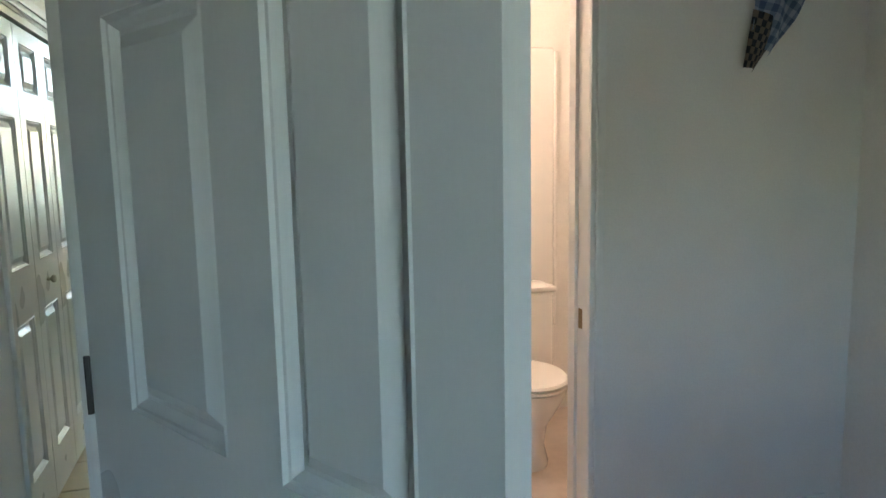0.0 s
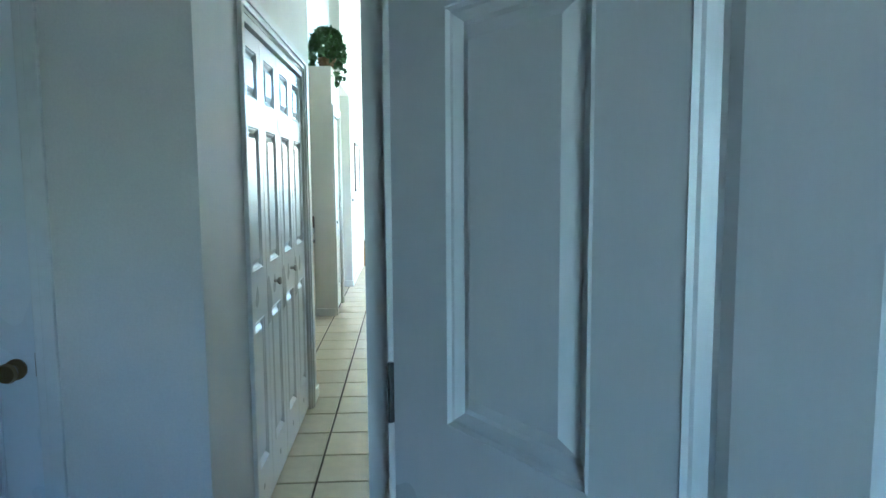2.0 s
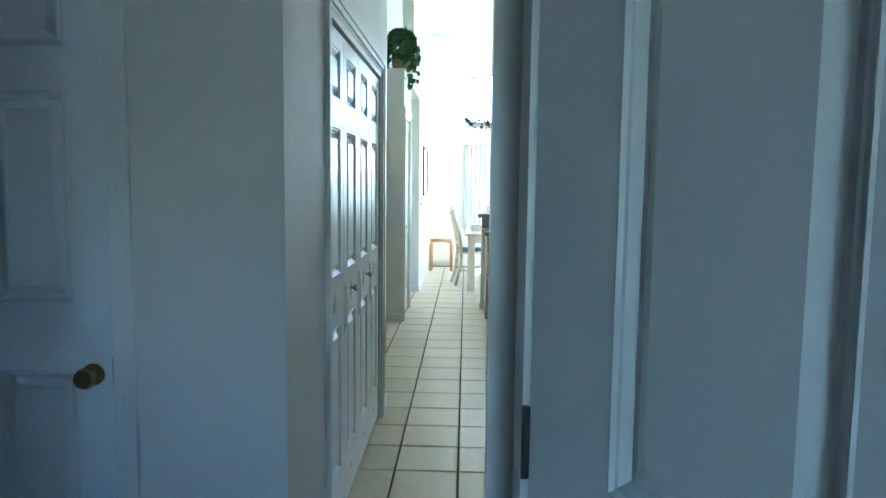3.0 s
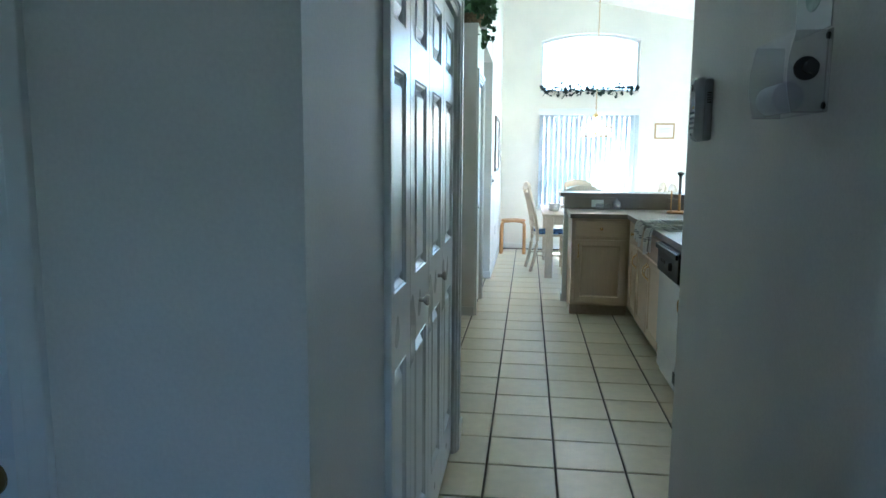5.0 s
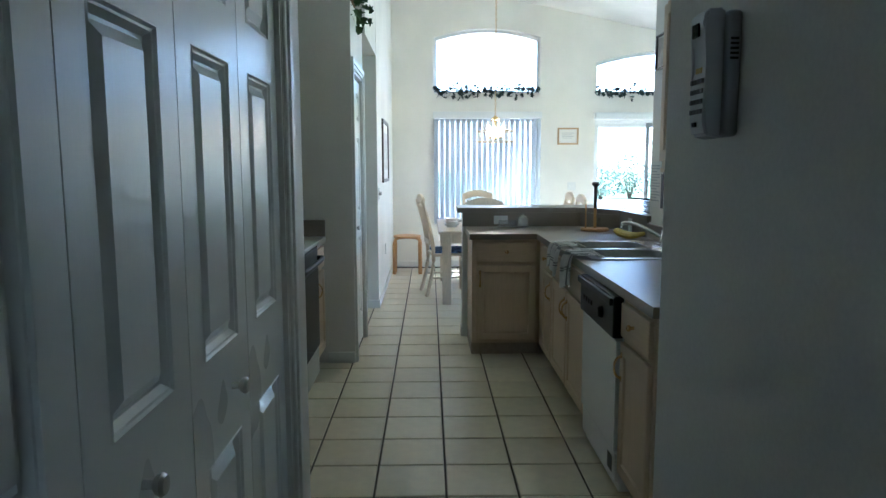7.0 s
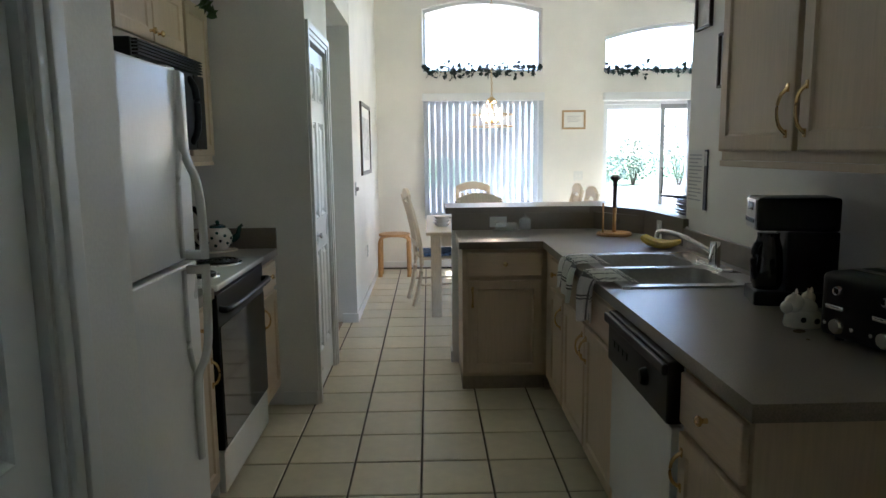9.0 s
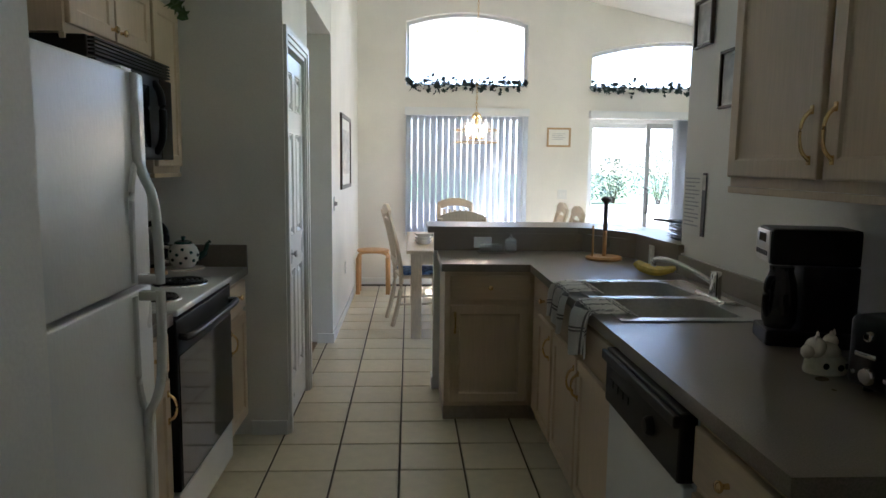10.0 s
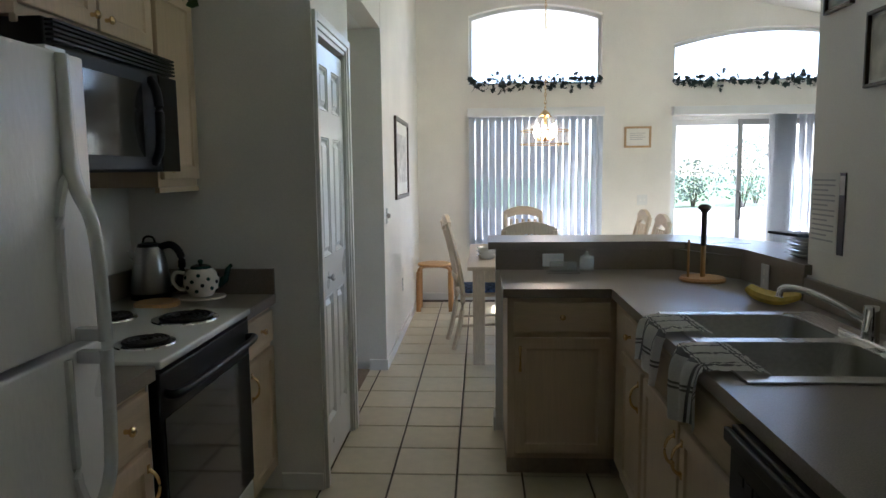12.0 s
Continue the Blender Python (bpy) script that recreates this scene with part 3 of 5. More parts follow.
def blinds(name, label, xs, z0, z1, x0, x1, turn, y):
    th = thing(name, pose(0, 0, 0), label, "blinds")
    bm = bmesh.new()
    box(bm, x0, x1, y - 0.05, y + 0.04, z1, z1 + 0.09, 0.004)
    part("head_rail", bm, ALU, th)
    sl0 = None
    for x in xs:
        bm = bmesh.new()
        a = radians(turn + random.uniform(-5, 5))
        pts = []
        for k in range(5):
            u = (k / 4 - 0.5) * 0.089
            w = 0.008 * (1 - (2 * k / 4 - 1) ** 2)
            pts.append((x + u * math.cos(a) - w * math.sin(a), y + u * math.sin(a) + w * math.cos(a)))
        low = [bm.verts.new((px, py, z0)) for px, py in pts]
        top = [bm.verts.new((px, py, z1 - 0.005)) for px, py in pts]
        for k in range(4):
            bm.faces.new((low[k], low[k + 1], top[k + 1], top[k]))
        geo = bmesh.ops.solidify(bm, geom=bm.faces[:], thickness=0.0012)
        part("slat", bm, BLIND, th, "", True)
    return th


blinds("vertical_blinds", "pale blue-white vertical blinds, slats half turned", [0.03 + 0.0735 * i for i in range(20)], SILL - 0.03, 2.04, -0.016, 1.46, 40, FAR - 0.075)
blinds("vertical_blinds", "grey vertical blinds drawn to one side of the patio door", [3.24 + 0.028 * i for i in range(9)] + [3.56 + 0.078 * i for i in range(11)], 0.03, 2.03, 2.19, 4.47, -70, FAR - 0.075)

# ---- outdoors ----
setting("ground", boxes((-120, 120, -120, 160, -0.4, -0.125)), GRASS, "green lawn reaching far away")
setting("pavement", boxes((-14, 16, FAR + 0.2, FAR + 19.0, -0.12, -0.03), (-14, -3.25, -14, FAR + 0.2, -0.12, -0.03), (-3.25, 14, -14, -2.85, -0.12, -0.03), (2.75, 14, -2.85, -0.1, -0.12, -0.03)), CONCRETE, "pale paved deck round the house")
# real soffit; its depths are set to block sun from all but the patio door
bm = bmesh.new()
box(bm, -4, 2.0, FAR + 0.2, FAR + 2.9, 3.55, 3.7)
box(bm, 2.0, 7, FAR + 0.2, FAR + 0.9, 3.55, 3.7)
setting("porch_soffit", bm, SOFFIT, "cream porch soffit over the windows")


def bush(x, y, r, h, seed):
    rnd = random.Random(seed)
    th = thing("garden_bush", pose(x, y, -0.12), "leafy garden bush, its green paled for haze", "bush", "garden bushes")
    bm = bmesh.new()
    for k in range(5):
        a = 2 * math.pi * k / 5
        tube(bm, [(0.05 * math.cos(a), 0.05 * math.sin(a), 0), (0.4 * r * math.cos(a), 0.4 * r * math.sin(a), h * 0.6)], [0.03, 0.012], 6)
    part("trunk", bm, mat("bark", (0.12, 0.08, 0.05), 0.9, grain=0.3), th)
    bm = bmesh.new()
    for k in range(700):
        a, u = rnd.uniform(0, 6.28), rnd.random() ** 0.5
        z = rnd.uniform(0.12, 1)
        rr = r * u * (0.55 + 0.6 * math.sin(math.pi * z * 0.9)) * (1 + 0.25 * math.sin(3 * a + seed))
        c = Vector((rr * math.cos(a), rr * math.sin(a), h * z))
        d1 = Vector((rnd.uniform(-1, 1), rnd.uniform(-1, 1), rnd.uniform(-1, 1))).normalized() * 0.09
        d2 = d1.cross(Vector((rnd.uniform(-1, 1), rnd.uniform(-1, 1), 1))).normalized() * 0.045
        bm.faces.new([bm.verts.new(c + q) for q in (-d1, d2, d1, -d2)])
    tagged(part("crown", bm, LEAFY, th), kind="stuff")


bush(7.6, FAR + 21, 0.8, 1.5, 1)
bush(9.2, FAR + 22, 0.8, 2.0, 2)
bush(10.9, FAR + 21, 1.2, 2.7, 5)
bush(12.6, FAR + 24, 1.4, 3.0, 6)


# ---- kitchen cabinets ----
FRAMED = ((0, 0), (0.045, 0.0), (0.052, 0.007), (0.062, 0.008))


def front_panel(name, x0, x1, z0, z1, parent, proud=0.02, plain=False, material=OAK):
    """A door or drawer front standing proud of a cabinet's face at y = 0."""
    bm = bmesh.new()
    box(bm, x0, x1, -proud, 0, z0, z1, 0.006)
    if not plain:
        top = [f for f in bm.faces if abs(f.calc_center_median().y + proud) < 1e-5 and f.calc_area() > 0.5 * (x1 - x0) * (z1 - z0) * 0.6]
        bmesh.ops.delete(bm, geom=top, context="FACES")
        rings_panel(bm, x0 + 0.006, x1 - 0.006, z0 + 0.006, z1 - 0.006, -proud, -1, FRAMED)
    return part(name, bm, material, parent)


def brass_knob(parent, x, z, y=-0.02):
    bm = bmesh.new()
    lathe(bm, [(0.007, 0), (0.006, 0.012), (0.013, 0.018), (0.014, 0.024), (0.009, 0.029), (0, 0.03)], n=14)
    bmesh.ops.transform(bm, matrix=Matrix.Translation((x, y, z)) @ Matrix.Rotation(radians(90), 4, "X"), verts=bm.verts)
    part("knob", bm, BRASS, parent, "brass knob", True)


def bow_handle(parent, x, z, y=-0.02, h=0.1):
    bm = bmesh.new()
    pts = curve([(x, y, z - h / 2), (x, y - 0.022, z - h * 0.32), (x, y - 0.03, z), (x, y - 0.022, z + h * 0.32), (x, y, z + h / 2)], 5)
    n = len(pts)
    tube(bm, pts, [0.004 + 0.0022 * abs(2 * i / (n - 1) - 1) for i in range(n)], 8)
    for s in (-1, 1):
        box(bm, x - 0.007, x + 0.007, y - 0.004, y + 0.001, z + s * h / 2 - 0.012, z + s * h / 2 + 0.012, 0.002)
    part("handle", bm, BRASS, parent, "brass bow handle", True)


def base_cabinet(m, W, D, fronts, label, group, top=0.872):
    """fronts: rows of kind (d drawer, f false front, o door), x0, x1 and the side of a door's handle."""
    th = thing("base_cabinet", m, label, "cabinet", group)
    bm = bmesh.new()
    box(bm, 0, W, 0.0, D if top > 0.8 else 0.03, 0.1, 0.872, 0.002)
    if top < 0.8:
        box(bm, 0, W, 0.03, D, 0.1, top)
    body = part("body", bm, OAK, th)
    part("toe_kick", boxes((0.0, W, 0.06, D, 0.0, 0.1)), mat("toe kick board", (0.42, 0.34, 0.25), 0.6, grain=0.1), th, "darker toe kick")
    for kind, x0, x1, side in fronts:
        if kind in "df":
            f = front_panel("drawer_front" if kind == "d" else "false_front", x0, x1, 0.71, 0.85, th, plain=True, material=OAKX)
            if kind == "d":
                brass_knob(f, (x0 + x1) / 2, 0.785)
        else:
            f = front_panel("cabinet_door", x0, x1, 0.125, 0.685, th)
            if side:
                bow_handle(f, x0 + 0.028 if side < 0 else x1 - 0.028, 0.585)
    return th


R = "base cabinets under the grey worktop"
base_cabinet(pose(0.24, 6.22, 0), 0.5, 0.58, [("d", 0.03, 0.47, 0), ("o", 0.03, 0.47, -1)], "pickled oak peninsula cabinet with one drawer", R)
base_cabinet(pose(0.735, 6.2, 0, 0, 0, -90), 0.58, 0.6, [("d", 0.22, 0.56, 0), ("o", 0.22, 0.56, 1)], "pickled oak corner cabinet beside the sink", R)
base_cabinet(pose(0.735, 5.62, 0, 0, 0, -90), 0.96, 0.6, [("f", 0.02, 0.47, 0), ("f", 0.49, 0.94, 0), ("o", 0.02, 0.47, 1), ("o", 0.49, 0.94, -1)], "pickled oak sink cabinet with two doors", R, 0.7)
base_cabinet(pose(0.735, 4.035, 0, 0, 0, -90), 0.39, 0.6, [("d", 0.015, 0.375, 0), ("o", 0.015, 0.375, -1)], "pickled oak end cabinet beside the dishwasher", R)
base_cabinet(pose(-0.83, 4.615, 0, 0, 0, 90), 0.315, 0.6, [("d", 0.02, 0.295, 0), ("o", 0.02, 0.295, 1)], "narrow pickled oak cabinet between fridge and stove", R)
base_cabinet(pose(-0.83, 5.705, 0, 0, 0, 90), 0.365, 0.6, [("d", 0.015, 0.35, 0), ("o", 0.015, 0.35, -1)], "pickled oak cabinet beside the stove", R)

# worktops
bm = bmesh.new()
Z0, Z1 = 0.874, 0.915
SX0, SX1, SY0, SY1 = 0.80, 1.33, 4.82, 5.64
for r in ((0.71, 1.43, 3.61, SY0), (0.71, SX0, SY0, SY1), (SX1, 1.43, SY0, SY1)):
    box(bm, *r, Z0, Z1)
prism(bm, [(0.71, SY1), (1.43, SY1), (1.43, 5.9), (1.395, 6.46), (1.16, 6.82), (0.22, 6.82), (0.22, 6.19), (0.71, 6.19)], Z0, Z1)
bmesh.ops.remove_doubles(bm, verts=bm.verts, dist=1e-5)
top = solo("worktop", bm, LAMINATE, "grey speckled laminate L-shaped worktop", "worktop")
bm = bmesh.new()
box(bm, 1.41, 1.43, 3.61, 5.88, Z1, 1.015, 0.003)
part("backsplash", bm, LAMINATE, top)
bm = bmesh.new()
fx = [(x, y) for x, y in FACE]
back = [(0.2, 6.805), (1.152, 6.805), (1.38, 6.452), (1.413, 5.9)]
prism(bm, back + fx[::-1], Z1, 1.026)
part("backsplash", bm, LAMINATE, top)
bm = bmesh.new()
outline = [(0.16, 6.80), (1.12, 6.80), (1.2, 6.76), (1.34, 6.52), (1.375, 6.42), (1.40, 5.86), (1.78, 5.86), (1.78, 6.5), (1.5, 7.05), (1.35, 7.2), (0.2, 7.2), (0.16, 7.16)]
prism(bm, outline, 1.027, 1.067)
solo("bar_top", bm, LAMINATE, "grey laminate raised breakfast bar top", "bar counter")
bm = bmesh.new()
box(bm, -1.45, -0.8, 4.6, 4.935, Z0, Z1)
tl = solo("worktop", bm, LAMINATE, "short grey laminate worktop beside the fridge", "worktop")
bm = bmesh.new()
box(bm, -1.45, -0.8, 5.7, 6.075, Z0, Z1)
tl = solo("worktop", bm, LAMINATE, "short grey laminate worktop beside the stove", "worktop")
bm = bmesh.new()
box(bm, -1.45, -0.8, 6.055, 6.075, Z1, 1.03, 0.003)
part("backsplash", bm, LAMINATE, tl)
bm = bmesh.new()
box(bm, -1.45, -1.43, 5.7, 6.055, Z1, 1.03, 0.003)
part("backsplash", bm, LAMINATE, tl)


def wall_cabinet(m, W, D, z0, z1, doors, label, knobs=False):
    th = thing("wall_cabinet", m, label, "cabinet", "wall cabinets")
    bm = bmesh.new()
    box(bm, 0, W, 0, D, z0, z1, 0.002)
    part("body", bm, OAK, th)
    for x0, x1, side in doors:
        f = front_panel("cabinet_door", x0, x1, z0 + 0.03, z1 - 0.02, th)
        x = x0 + 0.035 if side < 0 else x1 - 0.035
        if knobs:
            brass_knob(f, x, z0 + 0.07)
        else:
            bow_handle(f, x, z0 + 0.145, h=0.13)
    bm = bmesh.new()
    box(bm, -0.004, W + 0.004, -0.006, 0.014, z0 - 0.022, z0 - 0.001, 0.003)
    part("light_rail", bm, OAK, th)
    return th


wall_cabinet(pose(1.1, 4.72, 0, 0, 0, -90), 1.08, 0.33, 1.395, 2.2, [(0.012, 0.505, 1), (0.535, 1.06, -1)], "pickled oak double wall cabinet with brass handles")
wall_cabinet(pose(-1.13, 5.705, 0, 0, 0, 90), 0.365, 0.32, 1.4, 2.2, [(0.015, 0.35, -1)], "narrow pickled oak wall cabinet beside the microwave", True)
wall_cabinet(pose(-1.13, 4.935, 0, 0, 0, 90), 0.765, 0.32, 1.885, 2.2, [(0.012, 0.375, 1), (0.39, 0.75, -1)], "pickled oak cabinet above the microwave", True)
wall_cabinet(pose(-1.13, 3.8, 0, 0, 0, 90), 0.8, 0.32, 1.84, 2.2, [(0.012, 0.39, 1), (0.41, 0.79, -1)], "pickled oak cabinet above the fridge", True)


# ---- appliances ----
def fridge():
    th = thing("refrigerator", pose(-0.79, 3.78, 0, 0, 0, 90), "white top-freezer refrigerator with moulded handles", "refrigerator")
    W = 0.79
    bm = bmesh.new()
    box(bm, 0, W, 0.004, 0.655, 0.03, 1.69, 0.008)
    part("body", bm, APPLIANCE, th)
    bm = bmesh.new()
    box(bm, 0.03, W - 0.03, -0.02, 0.02, 0.0, 0.08, 0.003)
    part("kick_grille", bm, BLACK, th)
    for n, z0, z1 in (("fridge_door", 0.09, 1.085), ("freezer_door", 1.1, 1.7)):
        bm = bmesh.new()
        box(bm, 0, W, -0.055, 0, z0, z1, 0.008, 3)
        d = part(n, bm, APPLIANCE, th, "", True)
        bm = bmesh.new()
        box(bm, 0.01, W - 0.01, 0, 0.004, z0 + 0.01, z1 - 0.01)
        part("gasket", bm, mat("grey gasket", (0.25, 0.25, 0.25), 0.7), d)
        u = W - 0.085
        bm = bmesh.new()
        if n == "freezer_door":
            pts = [(u, -0.058, 1.695), (u, -0.06, 1.57), (u, -0.063, 1.47), (u, -0.078, 1.41), (u, -0.098, 1.36), (u, -0.108, 1.29), (u, -0.112, 1.19), (u, -0.112, 1.102)]
            wide = [0.017, 0.018, 0.022, 0.02, 0.015, 0.014, 0.014, 0.016]
        else:
            pts = [(u, -0.112, 1.083), (u, -0.112, 1.0), (u, -0.11, 0.9), (u, -0.105, 0.82), (u, -0.09, 0.76), (u, -0.068, 0.71), (u, -0.06, 0.62), (u, -0.058, 0.42)]
            wide = [0.016, 0.014, 0.014, 0.015, 0.018, 0.022, 0.018, 0.014]
        smooth_wide = [v.x for v in curve([(w, 0, 0) for w in wide], 6)]
        rings = []
        for p, w in zip(curve(pts, 6), smooth_wide):
            rings.append([bm.verts.new((p.x + w * math.cos(math.pi * k / 8), p.y + 0.014 * math.sin(math.pi * k / 8), p.z)) for k in range(16)])
        for p, q in zip(rings, rings[1:]):
            for k in range(16):
                bm.faces.new((p[k], p[(k + 1) % 16], q[(k + 1) % 16], q[k]))
        bm.faces.new(rings[0])
        bm.faces.new(rings[-1])
        za = 1.102 if n == "freezer_door" else 1.053
        box(bm, u - 0.014, u + 0.014, -0.115, -0.05, za, za + 0.028, 0.006)
        part("handle", bm, ENAMEL, d, "smooth white bowed handle", True)
        up = 1 if n == "freezer_door" else -1
        zm = 1.092
        bm = bmesh.new()
        tube(bm, curve([(u - 0.005, -0.056, zm + up * 0.37), (u - 0.03, -0.056, zm + up * 0.32), (u - 0.045, -0.055, zm + up * 0.25), (u - 0.047, -0.054, zm + up * 0.02)], 5), [0.006] * 3 + [0.012] * 13, 8)
        part("handle_ridge", bm, ENAMEL, d, "moulded ridge beside the handle", True)
    bm = bmesh.new()
    box(bm, W - 0.09, W - 0.02, -0.03, 0.03, 1.7, 1.715, 0.003)
    part("hinge_cover", bm, ENAMEL, th)


fridge()


def stove():
    th = thing("electric_stove", pose(-0.83, 4.94, 0, 0, 0, 90), "white electric stove with coil burners and black oven door", "stove")
    W, D = 0.757, 0.615
    bm = bmesh.new()
    box(bm, 0, W, 0.0, D, 0.04, 0.9, 0.004)
    part("body", bm, ENAMEL, th)
    bm = bmesh.new()
    box(bm, -0.002, W + 0.002, -0.045, D - 0.05, 0.9, 0.926, 0.008, 3)
    part("cooktop", bm, ENAMEL, th, "white enamel cooktop", True)
    bm = bmesh.new()
    box(bm, 0, W, D - 0.055, D, 0.926, 1.09, 0.008)
    part("control_panel", bm, BLACK, th, "black back panel")
    bm = bmesh.new()
    box(bm, 0.004, W - 0.004, -0.035, 0, 0.235, 0.885, 0.006)
    d = part("oven_door", bm, BLACK, th, "black oven door")
    bm = bmesh.new()
    box(bm, 0.02, W - 0.02, -0.039, -0.0355, 0.245, 0.75, 0.0015)
    part("oven_window", bm, BLACKGLASS, d)
    bm = bmesh.new()
    tube(bm, curve([(0.04, -0.035, 0.82), (0.06, -0.075, 0.82), (W / 2, -0.082, 0.82), (W - 0.06, -0.075, 0.82), (W - 0.04, -0.035, 0.82)], 6), 0.014, 10)
    part("handle", bm, BLACK, d, "", True)
    bm = bmesh.new()
    box(bm, 0.004, W - 0.004, -0.03, 0, 0.05, 0.225, 0.006)
    part("drawer", bm, ENAMEL, th, "white storage drawer")
    for x, y, r in ((0.2, 0.1, 0.075), (0.56, 0.13, 0.1), (0.2, 0.38, 0.1), (0.56, 0.41, 0.075)):
        bm = bmesh.new()
        lathe(bm, [(r + 0.018, 0.926), (r + 0.016, 0.931), (r + 0.004, 0.930), (r - 0.01, 0.927), (0, 0.927)], (x, y, 0), 28)
        b = part("drip_pan", bm, CHROME, th, "chrome drip ring", True)
        bm = bmesh.new()
        pts = [(x + (0.018 + (r - 0.02) * t / 60) * math.cos(t * 0.42), y + (0.018 + (r - 0.02) * t / 60) * math.sin(t * 0.42), 0.936) for t in range(61)]
        tube(bm, pts, 0.0065, 6)
        part("coil", bm, DARKMETAL, b, "black heating coil", True)


stove()


def microwave():
    th = thing("microwave", pose(-1.06, 4.94, 1.46, 0, 0, 90), "black microwave oven mounted above the stove", "microwave")
    W, D, H = 0.757, 0.39, 0.42
    bm = bmesh.new()
    box(bm, 0, W, 0.0, D, 0, H, 0.006)
    part("body", bm, BLACK, th)
    bm = bmesh.new()
    box(bm, 0.004, 0.6, -0.03, 0, 0.0, 0.345, 0.008)
    d = part("door", bm, BLACK, th)
    bm = bmesh.new()
    box(bm, 0.05, 0.47, -0.0335, -0.0305, 0.05, 0.3, 0.001)
    part("door_window", bm, BLACKGLASS, d)
    bm = bmesh.new()
    tube(bm, curve([(0.535, -0.03, 0.03), (0.52, -0.06, 0.08), (0.512, -0.07, 0.17), (0.52, -0.06, 0.27), (0.535, -0.03, 0.32)], 6), 0.016, 10)
    part("handle", bm, BLACK, d, "bowed black handle", True)
    bm = bmesh.new()
    box(bm, 0.605, W - 0.004, -0.028, 0, 0.0, 0.345, 0.006)
    part("control_panel", bm, BLACKGLASS, th)
    for k in range(5):
        bm = bmesh.new()
        box(bm, 0.01, W - 0.01, -0.026, -0.002, 0.355 + 0.013 * k, 0.362 + 0.013 * k, 0.001)
        part("vent_slat", bm, BLACK, th)


microwave()


def dishwasher():
    th = thing("dishwasher", pose(0.735, 4.66, 0, 0, 0, -90), "white dishwasher with black control panel", "dishwasher")
    W = 0.62
    part("body", boxes((0.004, W - 0.004, 0.0, 0.58, 0.02, 0.87)), ENAMEL, th)
    bm = bmesh.new()
    box(bm, 0.004, W - 0.004, -0.03, 0, 0.2, 0.68, 0.006)
    part("door", bm, ENAMEL, th)
    bm = bmesh.new()
    box(bm, 0.002, W - 0.002, -0.045, 0, 0.69, 0.868, 0.008)
    p = part("control_panel", bm, BLACK, th, "black control panel")
    bm = bmesh.new()
    box(bm, 0.002, W - 0.002, -0.062, -0.046, 0.83, 0.862, 0.006)
    part("pull_grip", bm, BLACK, p)
    bm = bmesh.new()
    lathe(bm, [(0.028, 0), (0.026, 0.012), (0.02, 0.02), (0, 0.022)], n=20)
    bmesh.ops.transform(bm, matrix=Matrix.Translation((0.43, -0.045, 0.765)) @ Matrix.Rotation(radians(90), 4, "X"), verts=bm.verts)
    part("dial", bm, BLACK, p, "", True)
    for k in range(4):
        bm = bmesh.new()
        box(bm, 0.06 + 0.05 * k, 0.095 + 0.05 * k, -0.049, -0.045, 0.755, 0.778, 0.002)
        part("button", bm, BLACK, p)
    bm = bmesh.new()
    box(bm, 0.004, W - 0.004, -0.02, 0.02, 0.06, 0.19, 0.004)
    part("kick_panel", bm, ENAMEL, th)
    bm = bmesh.new()
    box(bm, W - 0.12, W - 0.05, -0.022, -0.019, 0.09, 0.16, 0.0005)
    part("label_plate", bm, BLACK, th, "small dark label")


dishwasher()


